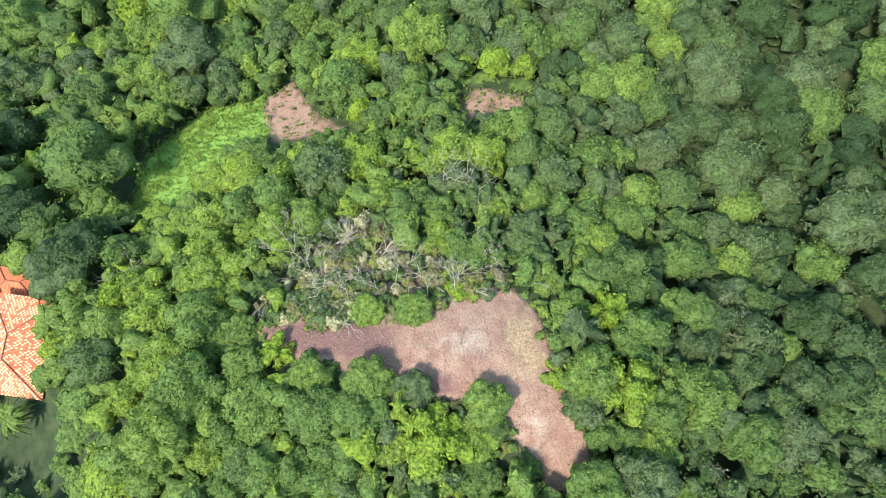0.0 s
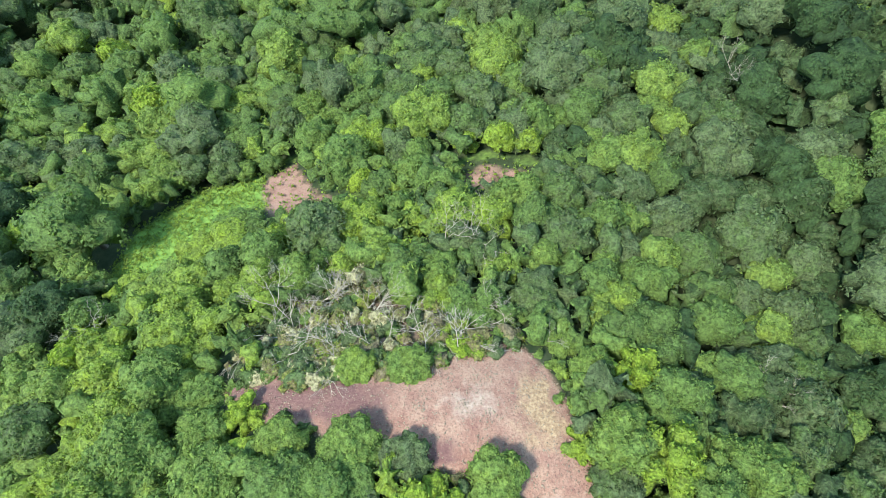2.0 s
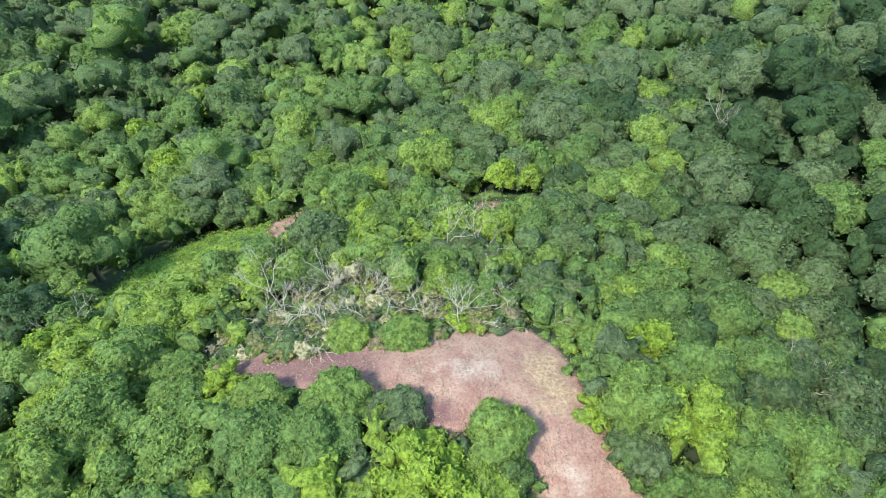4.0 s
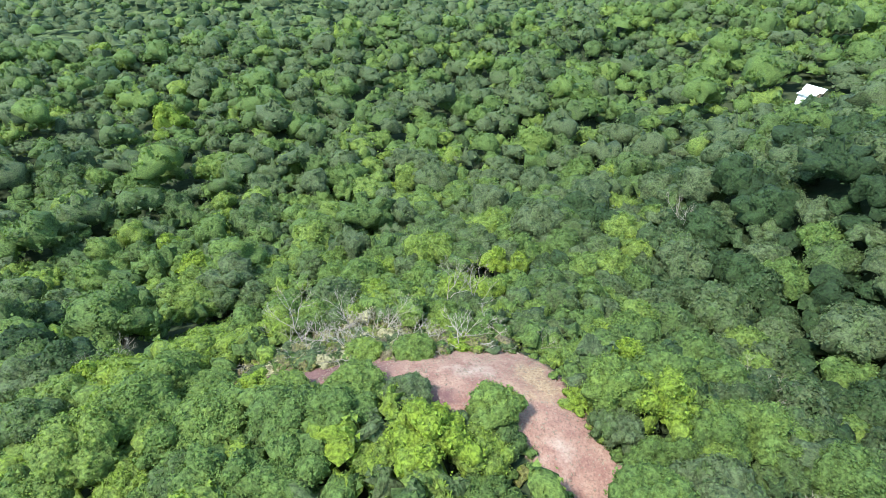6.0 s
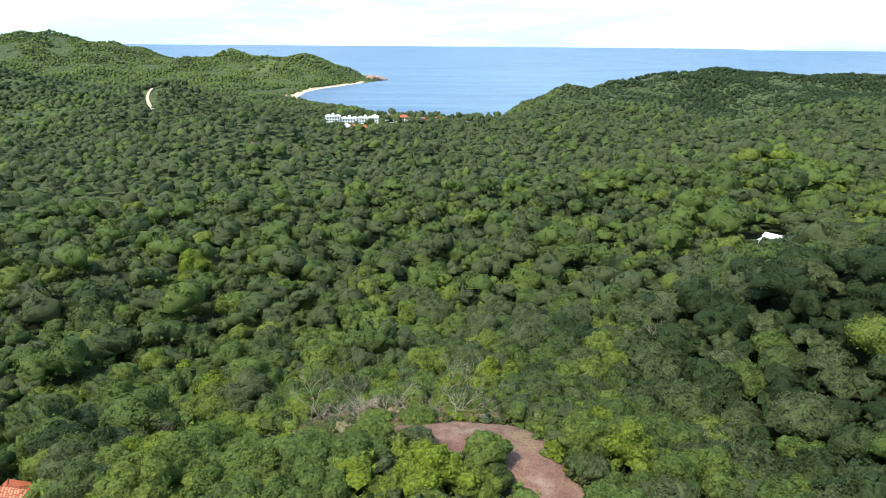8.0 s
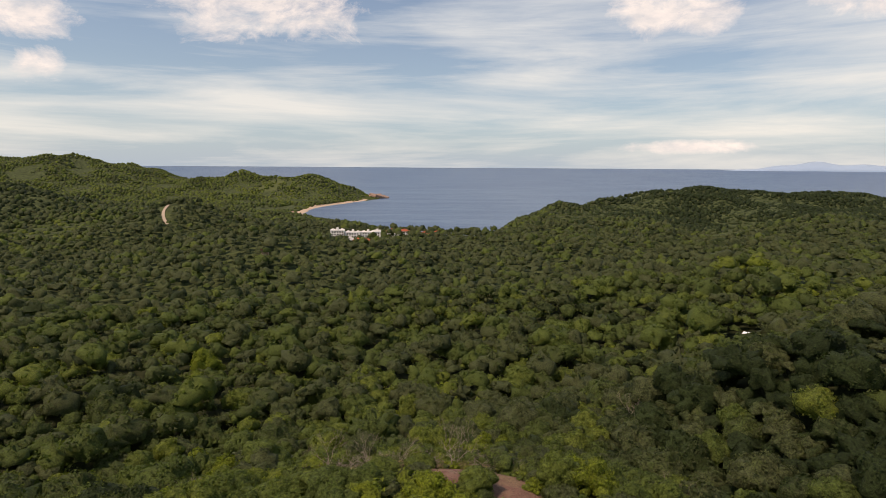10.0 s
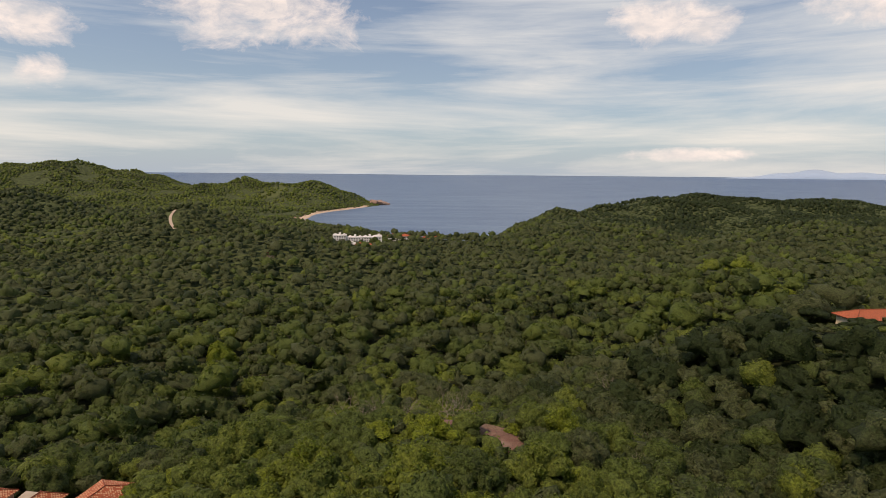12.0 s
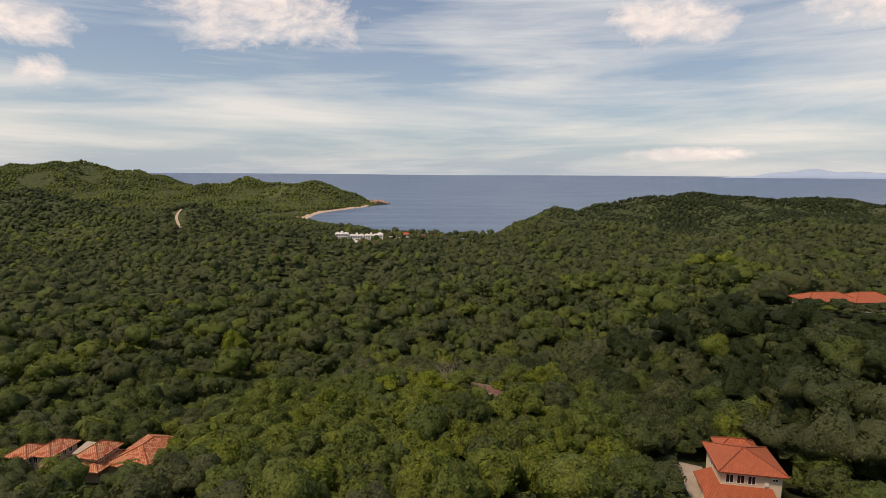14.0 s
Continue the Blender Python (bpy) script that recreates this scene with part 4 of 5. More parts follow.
def roof_part(parent, cx, cy, z, w, d, rise, mat, along="x", gable=False, thick=0.16, label=""):
    """A hipped or gabled tiled roof over a w by d rectangle with its eaves at z, and its ridge tiles."""
    hw, hd = w / 2, d / 2
    if along == "x":
        run = 0 if gable else min(hd, hw * 0.98)
        ridge = [(-hw + run, 0, rise), (hw - run, 0, rise)]
        sides = [((-hw, -hd, 0), (hw, -hd, 0), 1, 0), ((hw, hd, 0), (-hw, hd, 0), 0, 1), ((hw, -hd, 0), (hw, hd, 0), 1, 1), ((-hw, hd, 0), (-hw, -hd, 0), 0, 0)]
    else:
        run = 0 if gable else min(hw, hd * 0.98)
        ridge = [(0, -hd + run, rise), (0, hd - run, rise)]
        sides = [((hw, -hd, 0), (hw, hd, 0), 1, 0), ((-hw, hd, 0), (-hw, -hd, 0), 0, 1), ((-hw, -hd, 0), (hw, -hd, 0), 0, 0), ((hw, hd, 0), (-hw, hd, 0), 1, 1)]
    bm = bmesh.new()
    uv = bm.loops.layers.uv.new("UVMap")
    for a, b, i, j in sides:
        pts = [Vector(a), Vector(b), Vector(ridge[i])] + ([Vector(ridge[j])] if i != j else [])
        face = bm.faces.new([bm.verts.new(q) for q in pts])
        u = (pts[1] - pts[0]).normalized()
        n = u.cross(pts[2] - pts[0]).normalized()
        v = n.cross(u)
        for loop in face.loops:
            off = loop.vert.co - pts[0]
            loop[uv].uv = (off.dot(u), off.dot(v))
    bmesh.ops.remove_doubles(bm, verts=bm.verts, dist=0.001)
    low = bmesh.ops.extrude_face_region(bm, geom=bm.faces[:])
    for q in low["geom"]:
        if isinstance(q, bmesh.types.BMVert):
            q.co.z -= thick
    bmesh.ops.recalc_face_normals(bm, faces=bm.faces)
    ob = part("roof", bm, mat, parent, label)
    ob.location = (cx, cy, z)
    lines = [ridge] if ridge[0] != ridge[1] else []
    if not gable:
        lines += [(sides[0][0], ridge[0] if along == "x" else ridge[0]), (sides[0][1], ridge[1])]
        lines += [(sides[1][0], ridge[1]), (sides[1][1], ridge[0])]
    for a, b in lines:
        v, f, s = limbs_joined([limb([Vector(a) + Vector((0, 0, 0.03)), Vector(b) + Vector((0, 0, 0.03))], (0.10, 0.10), 6)])
        cap = new("ridge_tile", mesh_from("ridge_tile", v, f, s, mat))
        cap.parent = ob
    return ob


def window_part(parent, x, y, z, w, h, facing="y"):
    """A dark pane in a proud timber frame with a sill on a wall that looks along -y or -x."""
    ob = part("window", solid(-w / 2, -0.03, -h / 2, w / 2, 0.06, h / 2), dark_glass, parent, "dark glazed window")
    ob.location = (x, y, z)
    if facing == "x":
        ob.rotation_euler = (0, 0, radians(-90))
    if facing == "+x":
        ob.rotation_euler = (0, 0, radians(90))
    bm = bmesh.new()
    for c in ((-w / 2 - 0.07, -h / 2 - 0.07, -w / 2, h / 2 + 0.07), (w / 2, -h / 2 - 0.07, w / 2 + 0.07, h / 2 + 0.07), (-w / 2, h / 2, w / 2, h / 2 + 0.07), (-w / 2, -h / 2 - 0.07, w / 2, -h / 2), (-0.03, -h / 2, 0.03, h / 2)):
        box(bm, c[0], -0.07, c[1], c[2], 0.05, c[3])
    part("frame", bm, white_stucco, ob)
    return ob


def house(name, x, y, turn, label, z=None):
    ob = new(name)
    ob.matrix_world = pose(x, y, float(land(x, y)) if z is None else z, 0, 0, turn)
    return tagged(ob, label, "house")


def shed_roof(parent, x0, x1, y_low, y_high, z_low, z_high, mat, label=""):
    """A tiled lean-to roof that climbs along y."""
    bm = bmesh.new()
    uv = bm.loops.layers.uv.new("UVMap")
    top = [bm.verts.new(q) for q in ((x0, y_low, z_low), (x1, y_low, z_low), (x1, y_high, z_high), (x0, y_high, z_high))]
    face = bm.faces.new(top)
    for loop, q in zip(face.loops, ((0, 0), (x1 - x0, 0), (x1 - x0, math.hypot(y_high - y_low, z_high - z_low)), (0, math.hypot(y_high - y_low, z_high - z_low)))):
        loop[uv].uv = q
    low = bmesh.ops.extrude_face_region(bm, geom=[face])
    for q in low["geom"]:
        if isinstance(q, bmesh.types.BMVert):
            q.co.z -= 0.15
    bmesh.ops.recalc_face_normals(bm, faces=bm.faces)
    return part("roof", bm, mat, parent, label)


def build_cream_house():
    h = house("house", 46.2, -87.5, -11, "two-storey cream house with an orange clay tile roof", 52.4)
    part("wall", solid(-4.1, -4.1, -1.2, 4.1, 4.1, 6.25, bevel=0.03), stucco, h, "cream stucco upper storey")
    part("wall", solid(-6.6, -7.6, -1.2, 1.0, -4.1, 2.9, bevel=0.03), stucco, h)
    roof_part(h, 0, 0, 6.3, 9.6, 9.6, 1.8, clay_tiles, "x", label="orange clay tile hipped roof")
    roof_part(h, 0.6, 5.6, 5.8, 6.6, 4.4, 1.2, clay_tiles, "x", label="orange clay tile roof of the rear wing")
    part("wall", solid(-2.0, 4.1, -1.2, 3.4, 7.2, 5.7), stucco, h)
    shed_roof(h, -7.0, 2.9, -9.4, -4.1, 2.6, 4.05, clay_tiles, "orange clay tile lean-to roof over the porch")
    shed = shed_roof(h, -4.1, 6.9, -2.6, 0, 2.9, 3.9, clay_tiles, "orange clay tile lean-to roof")
    shed.matrix_local = pose(-4.1, -2.9, 0, 0, 0, -90)
    for x in (-3.0, -1.5, 0.0):
        window_part(h, x, -4.12, 5.1, 0.95, 1.2)
    window_part(h, 3.1, -4.12, 5.4, 0.7, 0.3)
    for x in (-4.0, -2.6, -1.2):
        window_part(h, x, -7.62, 1.5, 0.9, 1.5)
    window_part(h, -4.12, 1.0, 5.0, 1.0, 1.3, "x")
    for x in (-6.4, -4.3, -2.2, -0.1, 2.0):
        part("column", solid(x - 0.17, -9.3, -1.2, x + 0.17, -8.96, 2.62, bevel=0.03), white_stucco, h, "pale porch column")
    dish = part("satellite_dish", solid(1.7, -4.3, 4.4, 2.3, -4.2, 5.0, bevel=0.04), white_stucco, h, "small grey satellite dish")
    part("bracket", solid(1.95, -4.2, 4.5, 2.05, -4.1, 4.7), timber, dish)
    part("chimney_vent", solid(1.9, 5.5, 6.6, 2.15, 5.75, 7.2, bevel=0.04), clay_tiles, h)
    c, q = math.cos(radians(-11)), math.sin(radians(-11))
    u, v = np.meshgrid(np.linspace(-8.6, -3.0, 12), np.linspace(-7.0, 9.5, 16))
    gx, gy = 46.2 + u * c - v * q, -87.5 + u * q + v * c
    rise = np.maximum(land(gx, gy) + 0.15, 52.2)
    rim = np.ones_like(u)
    rim[1:-1, 1:-1] = 0
    slab = mesh_from("forecourt", np.stack([gx, gy, rise - rim * 0.5], -1).reshape(-1, 3), grid_faces(12, 16), np.full(165, 4), concrete, True)
    tagged(new("forecourt", slab), "pale concrete forecourt beside the cream house", "paving", kind="structure")


def build_tiled_villa():
    """Four roofs of mottled tiles stepping down the slope, with a white terrace behind."""
    h = house("villa", -63.2, -53.4, -9, "villa wing with a broad mottled terracotta tile roof", 38.6)
    part("wall", solid(-4.6, -6.4, -2.5, 4.6, 6.4, 3.0), pink_stucco, h)
    roof_part(h, 0, 0, 3.1, 10.8, 14.4, 2.3, mottled_tiles, "y", label="mottled terracotta tile roof")
    for y in (-4.0, -1.2, 1.6, 4.4):
        window_part(h, 4.62, y, 1.5, 1.1, 1.3, "+x")
    part("terrace", solid(-1.0, 7.6, -2.4, 3.0, 10.0, -0.2, bevel=0.05), white_stucco, h, "whitewashed rear terrace")
    part("water_tank", solid(0.4, 8.2, -0.2, 1.6, 9.2, 0.5, bevel=0.2), white_stucco, h)
    part("wall", solid(-6.6, 7.4, -2.0, -1.3, 10.4, 0.5), pink_stucco, h)
    roof_part(h, -4.0, 9.0, 0.6, 6.2, 4.0, 0.8, clay_tiles, "x", label="plain orange tile roof of the annex")
    m = house("villa", -71.6, -57.2, -9, "raised villa pavilion with a pyramid tile roof over a tiled skirt", 38.4)
    part("wall", solid(-2.2, -2.9, -3, 2.2, 2.9, 5.3), pink_stucco, m)
    roof_part(m, 0, 0, 5.35, 5.8, 7.4, 1.8, mottled_tiles, "y", label="mottled terracotta pyramid roof")
    roof_part(m, 0, -0.6, 3.6, 8.4, 9.6, 1.3, mottled_tiles, "y", label="mottled tile skirt roof")
    for y in (-2.0, -0.7, 0.6, 1.9):
        window_part(m, 2.22, y, 4.8, 0.8, 0.5, "+x")
    for x in (-1.2, 0.0, 1.2):
        window_part(m, x, -2.92, 4.8, 0.8, 0.5)
    for cx, cy, w, d, up, z, tone in ((-81.6, -56.2, 5.8, 8.0, 1.6, 37.6, "rear"), (-86.4, -57.4, 5.6, 6.0, 1.6, 37.4, "front")):
        k = house("villa", cx, cy, -9, "villa pavilion with mottled terracotta tile roof among trees", z)
        part("wall", solid(-w / 2 + 0.6, -d / 2 + 0.6, -3, w / 2 - 0.6, d / 2 - 0.6, 6.0), pink_stucco, k)
        roof_part(k, 0, 0, 6.1, w, d, up, mottled_tiles, "y", label="mottled terracotta tile roof")
        for y in (-1.6, 0.0, 1.6):
            window_part(k, w / 2 - 0.58, y, 5.2, 0.8, 1.0, "+x")
        for x in (-1.3, 1.3):
            window_part(k, x, -d / 2 + 0.58, 5.0, 0.9, 1.2)
    t = house("villa", -75.6, -54.5, -9, "low villa link with a grey sloping roof", 38.0)
    part("wall", solid(-1.6, -1.6, -3, 1.6, 1.6, 4.6), pink_stucco, t)
    shed_roof(t, -2.0, 2.0, -2.2, 2.0, 4.5, 5.2, concrete, "grey flat link roof")


def build_orange_house():
    h = house("house", 115.5, -1.5, 4, "long hillside house with a bright orange tile roof above trees", 61.2)
    part("wall", solid(-7.6, -3.6, -3, 7.6, 3.6, 3.7), stucco, h)
    roof_part(h, 0, 0, 3.75, 17.0, 9.0, 2.0, clay_tiles, "x", label="bright orange tile hipped roof")
    roof_part(h, 12.5, -1.0, 3.7, 15.0, 10.0, 2.2, clay_tiles, "x", label="bright orange tile hipped roof of the second wing")
    part("wall", solid(7.6, -5.0, -3, 19.0, 3.0, 3.7), stucco, h)
    for x in (-3.2, 1.4, 6.0):
        window_part(h, x, -3.62, 2.5, 1.0, 1.2)
    for x in (9.6, 12.4, 15.2):
        window_part(h, x, -5.02, 2.5, 1.0, 1.2)


def build_white_house():
    h = house("house", 131.5, 105.5, 40, "small pale house with two white sheet-metal roofs", 27.2)
    part("wall", solid(-5.2, -2.3, -2, -0.2, 2.3, 3.2), white_stucco, h)
    part("wall", solid(0.4, -3.1, -2, 4.8, 2.5, 3.4), pink_stucco, h)
    roof_part(h, -2.7, 0, 3.2, 6.2, 5.6, 0.9, white_sheet, "x", True, label="white sheet-metal gable roof")
    roof_part(h, 2.7, -0.3, 3.5, 5.6, 7.2, 0.9, white_sheet, "y", True, label="white sheet-metal gable roof")
    for x in (-4.2, -2.2):
        window_part(h, x, -2.32, 1.6, 1.2, 1.2)
    window_part(h, 2.6, -3.12, 1.6, 1.4, 1.3)


def build_hotel():
    """The resort by the bay: white blocks with roof turrets, then red-roofed ones."""
    for cx, cy, w, d, storeys, kind in ((-143, 628, 18, 13, 3, "white"), (-123, 634, 20, 12, 2, "white"), (-103, 638, 18, 12, 2, "white"), (-90, 634, 9, 12, 3, "white"), (-69, 632, 16, 13, 3, "red"), (-53, 630, 13, 12, 3, "red"),
                                        (-108, 574, 11, 9, 2, "red"), (-96, 569, 12, 9, 2, "red"), (-84, 576, 9, 8, 2, "red"), (-24, 640, 14, 11, 2, "red"), (-8, 646, 14, 11, 2, "red"), (-118, 580, 8, 7, 2, "white")):
        g = float(land(cx, cy))
        b = house("hotel_block", cx, cy, 4, "white resort block with roof turrets near the beach" if kind == "white" else "resort block with a red tile roof near the beach", g)
        high = (12.0 if cx > -40 else 15.4 if cx < -135 else 13.4 if cy > 600 else 10.4) + 1.2 * (storeys - 2) + (1.6 if kind == "red" and -80 < cx < -40 else 0) - g
        part("wall", solid(-w / 2, -d / 2, -3, w / 2, d / 2, high), white_stucco, b)
        if kind == "red":
            roof_part(b, 0, 0, high, w + 1.6, d + 1.6, 3.0, clay_tiles, "x", label="red tile hipped roof")
        else:
            part("parapet", solid(-w / 2 - 0.3, -d / 2 - 0.3, high, w / 2 + 0.3, d / 2 + 0.3, high + 0.7), white_stucco, b)
            for k in range(3):
                x = -w / 3 + k * w / 3
                part("turret", solid(x - 1.5, -2.0, high + 0.7, x + 1.5, 2.0, high + 2.2 + k % 2 * 1.4, bevel=0.2), white_stucco, b)
        for s in range(storeys):
            for x in np.arange(-w / 2 + 2, w / 2 - 1, 3.4):
                ob = part("window", solid(x, -d / 2 - 0.08, high - 2.6 - 3.2 * s, x + 1.8, -d / 2 + 0.1, high - 0.9 - 3.2 * s), dark_glass, b)
    c = house("cottage", -163, 378, 10, "small cottage with a faded red roof in the forest")
    part("wall", solid(-3.2, -2.4, -2, 3.2, 2.4, 5.4), pink_stucco, c)
    roof_part(c, 0, 0, 5.4, 8.0, 6.2, 1.4, clay_tiles, "x")


for build in (build_cream_house, build_tiled_villa, build_orange_house, build_white_house, build_hotel):
    build()


# ---- the hill road, cape rocks and the land across the sea ----
def build_hill_road():
    """A pale dirt road that bends over the wooded knoll."""
    s = np.linspace(0, 1, 25)
    x = -366 + 26 * s - 9 * np.sin(s * 2.6)
    y = 622 - 50 * s
    me_v = []
    for k in range(25):
        d = np.array([x[min(k + 1, 24)] - x[max(k - 1, 0)], y[min(k + 1, 24)] - y[max(k - 1, 0)]])
        n = np.array([-d[1], d[0]]) / np.hypot(*d) * 1.8
        for q in (-1, 1):
            px, py = x[k] + q * n[0], y[k] + q * n[1]
            me_v.append((px, py, float(land(px, py)) + 0.5))
    me = mesh_from("road", me_v, grid_faces(2, 25), np.full(24, 4), road_dirt, True)
    tagged(new("road", me), "pale dirt road bending over a wooded knoll", "road", kind="structure")


def build_cape_rocks():
    rng = np.random.default_rng(4)
    v0, f0 = BALLS[2]
    for k, (x, y, r) in enumerate(((-192, 1706, 13), (-206, 1698, 17), (-226, 1690, 15), (-182, 1714, 7), (-318, 1060, 8), (-308, 1052, 6))):
        v = v0 * (1 + rng.normal(0, 0.14, (len(v0), 1))) * (r, r * 0.8, r * 0.62) + (0, 0, r * 0.12)
        ob = new("rock", mesh_from("rock", v, f0.ravel(), np.full(len(f0), 3), stone))
        ob.location = (x, y, max(0.0, float(land(x, y))))
        tagged(ob, "reddish brown sea rock at the water's edge", "rock", "shore rocks")


def build_far_land():
    """Hills across the sea, at the edge of sight, with haze painted on as their blue."""
    a = np.linspace(radians(66), radians(44), 90)
    ridge = 78 + 78 * soft_step(np.arange(90.0), 4, 40) * (0.78 + 0.13 * np.sin(np.arange(90) / 5.0) + 0.09 * np.sin(np.arange(90) / 2.1 + 1))
    ring = np.stack([4800 * np.cos(a), 4800 * np.sin(a)], -1)
    v = np.concatenate([np.c_[ring, np.full(90, 70.0)], np.c_[ring, ridge], np.c_[ring * 1.012, np.full(90, 70.0)]])
    tagged(new("backdrop", mesh_from("backdrop", v, grid_faces(90, 3), np.full(178, 4), haze_blue, True)), "faint hills across the sea painted in haze blue", "hills", kind="structure")


haze_blue = plain("haze_blue", (0.27, 0.40, 0.54), (0.30, 0.43, 0.57), 0.004, 1.0, 0.0)
build_hill_road()
build_cape_rocks()
build_far_land()


# ---- dead trees, brush and litter ----
def branching(seed, height, spread, lean=(0, 0), forks=3, levels=3, thick=0.075):
    """Bare limbs: a trunk that forks again and again."""
    rng = np.random.default_rng(seed)
    pieces = []

    def grow(start, way, length, r, level):
        mid = start + way * length * 0.5 + rng.normal(0, 0.06, 3) * length
        end = start + way * length + rng.normal(0, 0.05, 3) * length
        pieces.append(limb([start, mid, end], (r, r * 0.8, r * 0.6), 5 if level > 1 else 4))
        if level == 0:
            return
        for k in range(forks):
            turn = rng.normal(0, spread, 3)
            turn[2] = abs(turn[2]) * 0.4
            w = way + turn
            grow(end, w / np.linalg.norm(w), length * rng.uniform(0.55, 0.8), r * 0.6, level - 1)

    w = np.array([lean[0], lean[1], 1.0])
    grow(np.array([0, 0, -0.2]), w / np.linalg.norm(w), height * 0.45, thick, levels)
    return limbs_joined(pieces)


def bare_tree(x, y, seed, height, lean, label):
    ob = new("bare_tree", mesh_from("bare_tree", *branching(seed, height, 0.5, lean, thick=0.011 * height, levels=4), dead_wood, True))
    ob.location = (x, y, float(land(x, y)) - 0.05)
    return tagged(ob, label, "dead tree", "bare trees")


for row in ((-18.6, -43.0, 3, 7.4, (-0.45, 0.40), "leaning bleached bare tree above the brush"), (-12.4, -41.0, 8, 6.8, (-0.25, 0.1), "bleached bare tree with spreading limbs"),
            (-8.6, -41.6, 5, 5.6, (0.4, 0.1), "pale dead tree half fallen over the brush"), (-45.0, -43.4, 6, 7.5, (0.1, 0.0), "white bare tree standing out of the forest"),
            (-1.0, -33.0, 9, 8.5, (0.1, 0.2), "grey bare tree among green crowns"), (4.0, -32.0, 10, 8.5, (-0.2, 0.1), "grey bare tree among green crowns"),
            (45.5, -1.8, 12, 9.0, (0.0, 0.0), "white snag rising over the forest"), (29.0, -69.5, 14, 5.0, (0.3, 0.2), "broken bare tree between green crowns"),
            (34.0, -52.5, 15, 6.5, (0.2, 0.1), "bare grey limbs showing over a green crown"), (9.5, -46.6, 16, 3.2, (0.9, -0.1), "fallen pale trunk at the clearing's edge")):
    bare_tree(*row)


def build_brush():
    """Cut and fallen branches above the clearing, under dry and green scrub."""
    rng = np.random.default_rng(21)
    shapes = [mesh_from("fallen_branch", *branching(60 + k, 4.2, 0.55, forks=3, levels=3, thick=0.065), dead_wood, True) for k in range(5)]
    made = 0
    while made < 95:
        x, y = rng.uniform(-25, 8), rng.uniform(-50, -38)
        if inside_by(BRUSH, x, y) < -0.3:
            continue
        ob = new("fallen_branch", shapes[made % 5])
        ob.matrix_world = pose(x, y, float(land(x, y)) + 0.25, rng.uniform(55, 85), 0, rng.uniform(0, 360)) @ Matrix.Diagonal((1, 1, rng.uniform(0.7, 1.2), 1))
        tagged(ob, "pale fallen branch lying in the brush", "branch", "fallen branches")
        made += 1
    made = 0
    while made < 190:
        x, y = rng.uniform(-27, 9), rng.uniform(-51, -36)
        if inside_by(BRUSH, x, y) < -1.2:
            continue
        pick = rng.uniform()
        tone, words = (1.0, "pale straw-coloured dry bush among cut branches") if pick < 0.13 else (float(rng.choice((0.94, 0.955, 0.97))), "brownish dry scrub bush among cut branches") if pick < 0.56 else (float(rng.choice((0.28, 0.31, 0.34, 0.56))), "low dull green scrub bush among cut branches")
        plant_tree(x, y, rng.uniform(0.8, 1.7), tone, int(rng.integers(0, 6)), words, 0.4, "bush", "scrub above the clearing")
        made += 1
    # straw-coloured scrub that leans over the western end of the bare earth
    for k in range(26):
        x, y = rng.uniform(-25, -11), rng.uniform(-50.6, -46.4)
        plant_tree(x, y, rng.uniform(0.7, 1.3), float(rng.choice((0.965, 0.985, 0.31, 0.95))), int(rng.integers(0, 6)), "dry straw-coloured scrub at the edge of bare earth", 0.25, "bush", "scrub above the clearing")
    # bleached foliage still hanging on the two dying trees
    for x, y, r, up in ((-22.4, -37.4, 1.9, 2.2), (-20.8, -36.6, 1.4, 2.0), (-11.5, -37.6, 1.5, 2.0), (-13.4, -38.8, 1.2, 1.8)):
        plant_tree(x, y, r, 1.0, 2, "dying tree with bleached straw-coloured leaves", up, "tree", "dying trees")


def build_edge_shrubs():
    """Low shrubs where the forest meets the bare earth."""
    rng = np.random.default_rng(31)
    ring = CLEARING + CLEARING[:1]
    for (ax, ay), (bx, by) in zip(ring, ring[1:]):
        n = max(2, int(math.hypot(bx - ax, by - ay) / 1.15))
        for k in range(n):
            q = (k + rng.uniform(0.1, 0.9)) / n
            x, y = ax + (bx - ax) * q, ay + (by - ay) * q
            nx, ny = (by - ay), -(bx - ax)
            s = math.hypot(nx, ny)
            side = 1 if inside_by(CLEARING, x + nx / s, y + ny / s) < 0 else -1
            off = rng.uniform(-0.3, 1.8) * side
            x, y = x + nx / s * off, y + ny / s * off
            tone = float(rng.choice((0.30, 0.42, 0.56, 0.66, 0.72, 0.95)))
            plant_tree(x, y, rng.uniform(0.55, 1.25), tone, int(rng.integers(0, 6)), "dry brown shrub at the edge of bare earth" if tone > 0.95 else "low green shrub at the edge of bare earth", 0.3, "bush", "shrubs round the clearing")


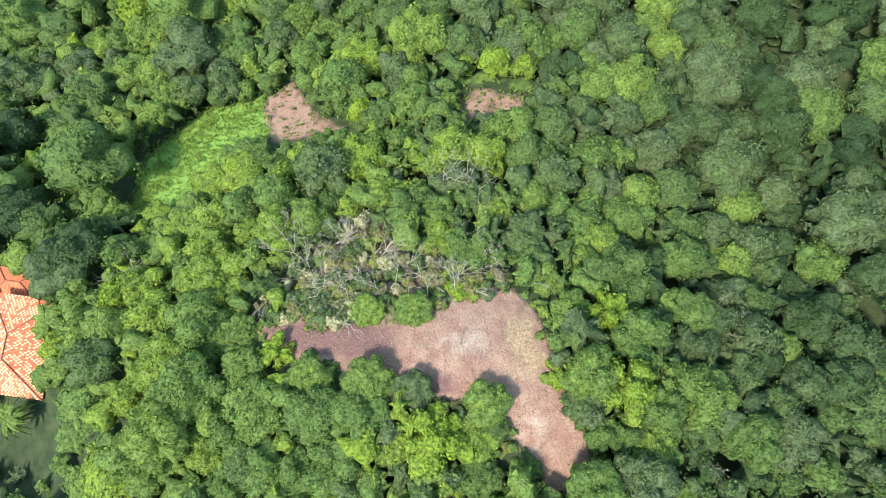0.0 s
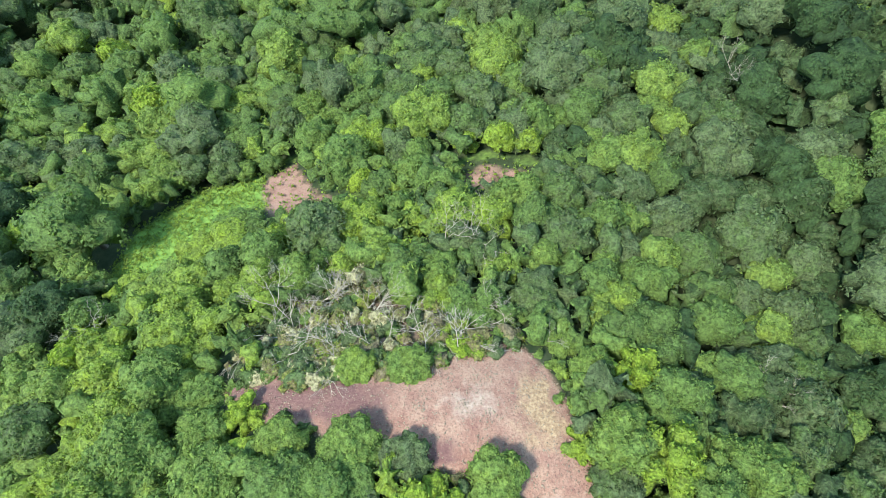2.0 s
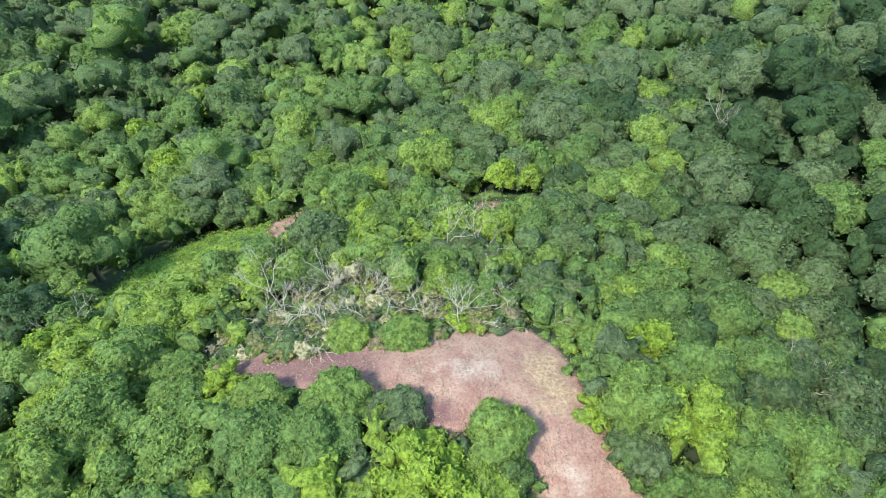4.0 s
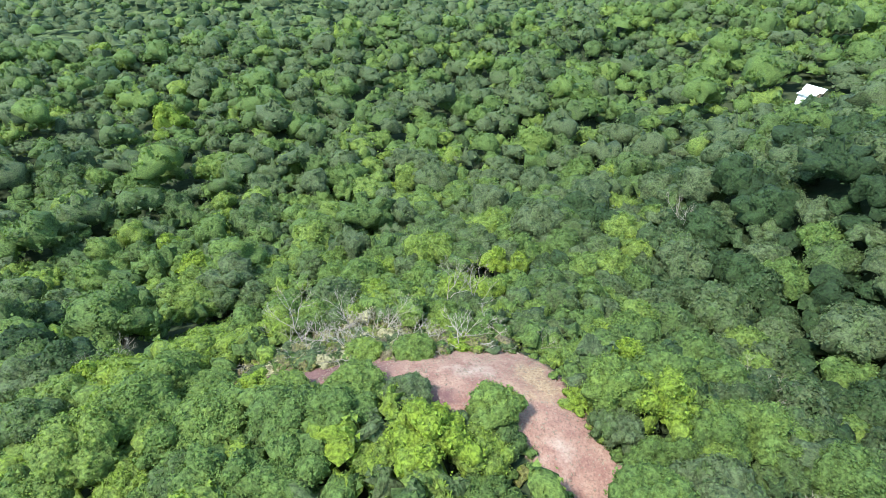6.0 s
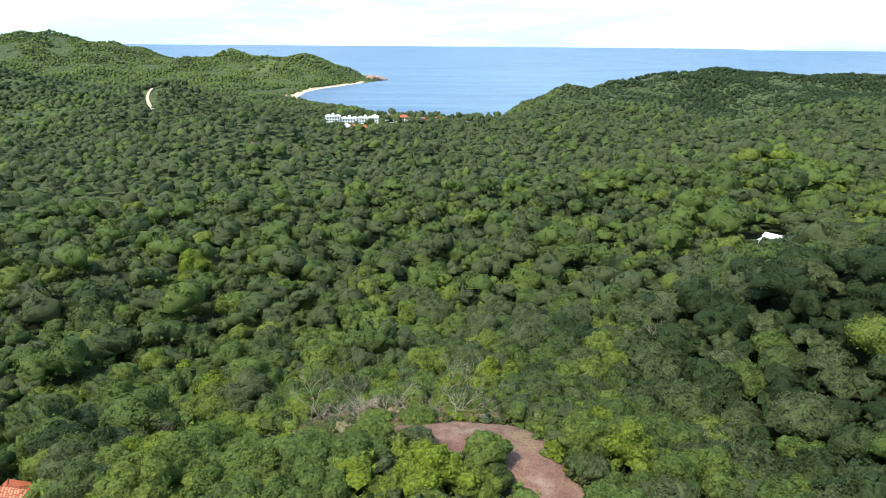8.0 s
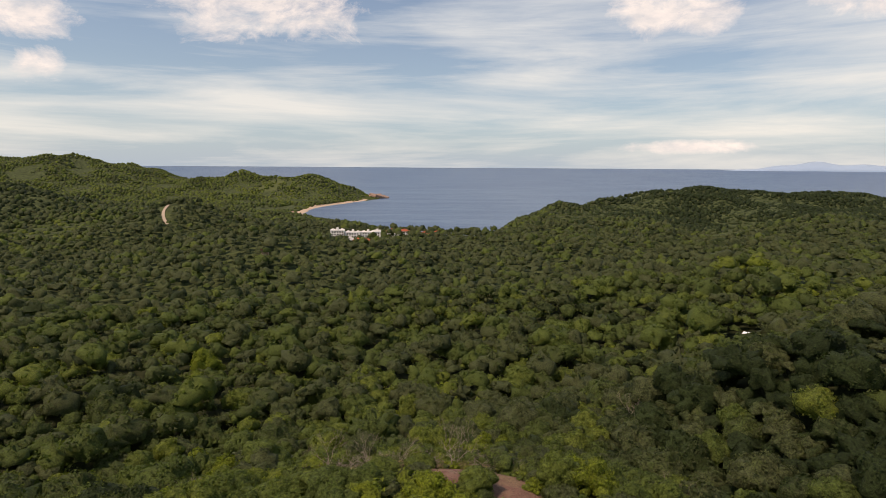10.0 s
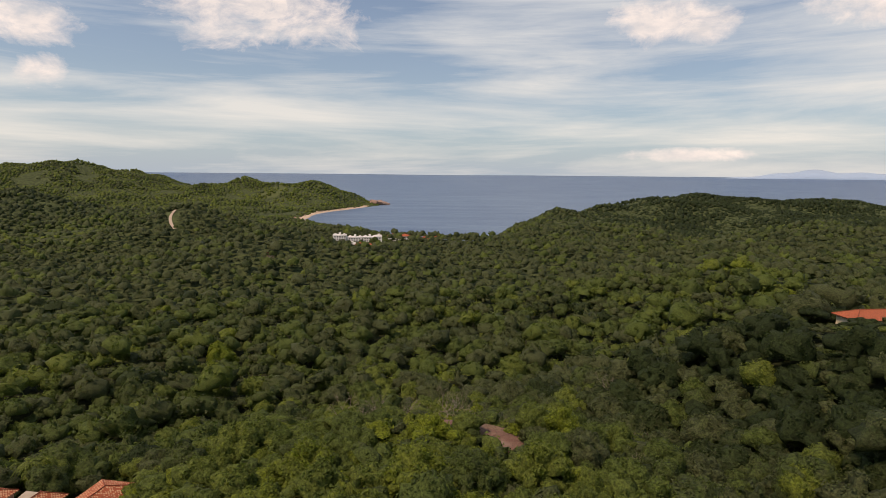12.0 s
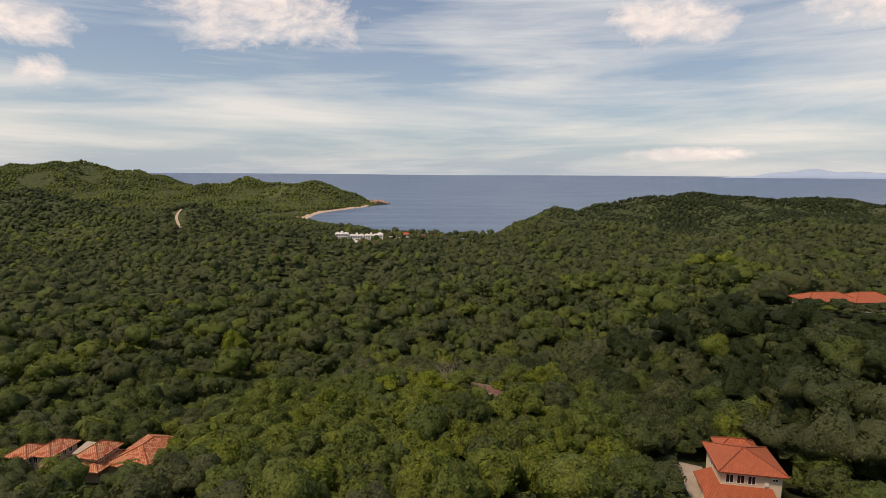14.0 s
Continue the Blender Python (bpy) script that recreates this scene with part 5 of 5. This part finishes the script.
def build_litter():
    """Dry tufts, stones and twigs strewn on the bare earth."""
    rng = np.random.default_rng(22)
    n = 9500
    x, y = rng.uniform(-26, 17, n), rng.uniform(-72, -46, n)
    keep = inside_by(CLEARING, x, y) > -0.8
    x, y = x[keep], y[keep]
    z = land(x, y)
    k = len(x)
    a = rng.uniform(0, 6.28, k)
    size = rng.uniform(0.03, 0.11, k) * rng.uniform(0.5, 1.3, k)
    ring = np.linspace(0, 2 * np.pi, 5, endpoint=False)
    base = np.stack([np.cos(ring), np.sin(ring), 0 * ring], -1)
    v = np.zeros((k, 6, 3))
    v[:, :5] = base[None] * size[:, None, None] * rng.uniform(0.5, 1.4, (k, 5, 1))
    v[:, 5, 2] = size * 0.8
    v += np.stack([x, y, z + 0.02], -1)[:, None]
    tri = np.array([(j, (j + 1) % 5, 5) for j in range(5)])
    f = (tri[None] + (np.arange(k) * 6)[:, None, None]).ravel()
    tagged(new("litter", mesh_from("litter", v.reshape(-1, 3), f, np.full(5 * k, 3), dry_twigs)), "dry leaves, clods and stubble on bare earth", "litter", kind="stuff")


def build_meadow_grass():
    rng = np.random.default_rng(23)
    x, y = rng.uniform(-53, 15, 9000), rng.uniform(-34, -6, 9000)
    keep = (inside_by(MEADOW, x, y) > -1.2) | ((inside_by(BARE_LOWER, x, y) > -1) & (rng.uniform(0, 1, 9000) < 0.30)) | ((inside_by(BARE_UPPER, x, y) > -1) & (rng.uniform(0, 1, 9000) < 0.18))
    x, y = x[keep], y[keep]
    tuft = crown_shape(77, 5, 9, 0.5, 0.9, 1, 0.8, 0.2, core=0.3)
    stamped("meadow_grass", [tuft], x, y, rng.uniform(0.14, 0.42, len(x)), rng.uniform(0.70, 0.88, len(x)), rng, "tall bright green grass on the open slope", -1.2)


build_brush()
build_edge_shrubs()
build_litter()
build_meadow_grass()


def palm_tree(x, y, height, seed, label):
    """A slim ringed trunk with drooping feathered fronds."""
    rng = np.random.default_rng(seed)
    palm = new("palm_tree")
    palm.location = (x, y, float(land(x, y)) - 0.05)
    v, f, s = limbs_joined([limb([(0, 0, 0), (0.15, 0, height * 0.5), (0.1, 0.1, height)], (0.17, 0.13, 0.11), 7)])
    trunk = new("trunk", mesh_from("trunk", v, f, s, bark, True))
    trunk.parent = palm
    for k in range(19):
        a, up = k * 2.4, rng.uniform(-0.5, 1.2)
        n, verts, faces = 9, [], []
        for j in range(n):
            q = j / (n - 1)
            out, z = 3.1 * q, up * 1.7 * q - 2.6 * q * q
            p = np.array([math.cos(a) * out, math.sin(a) * out, height + z])
            side = np.array([-math.sin(a), math.cos(a), 0]) * (0.42 * math.sin(math.pi * min(0.12 + q, 0.97)))
            verts += [p - side - (0, 0, 0.18), p, p + side - (0, 0, 0.18)]
        me = mesh_from("frond", np.array(verts), grid_faces(3, n), np.full(2 * (n - 1), 4), foliage, False, {"tone": np.full(3 * n, 0.72)})
        frond = new("frond", me)
        frond.parent = palm
    return tagged(palm, label, "palm tree", "palms")


for row in ((-82.7, -44.0, 10.2, 1, "coconut palm standing behind the tiled villa"), (-78.6, -61.5, 6.5, 2, "small palm in front of the tiled villa"), (-56.6, -49.5, 4.5, 3, "yellowish palm at the villa's corner"),
            (9.0, -98.5, 4.5, 4, "palm rising among green crowns"), (15.0, -100.0, 4.0, 5, "palm rising among green crowns"), (-62.0, -63.5, 4.5, 6, "yellowish palm below the villa")):
    palm_tree(*row)
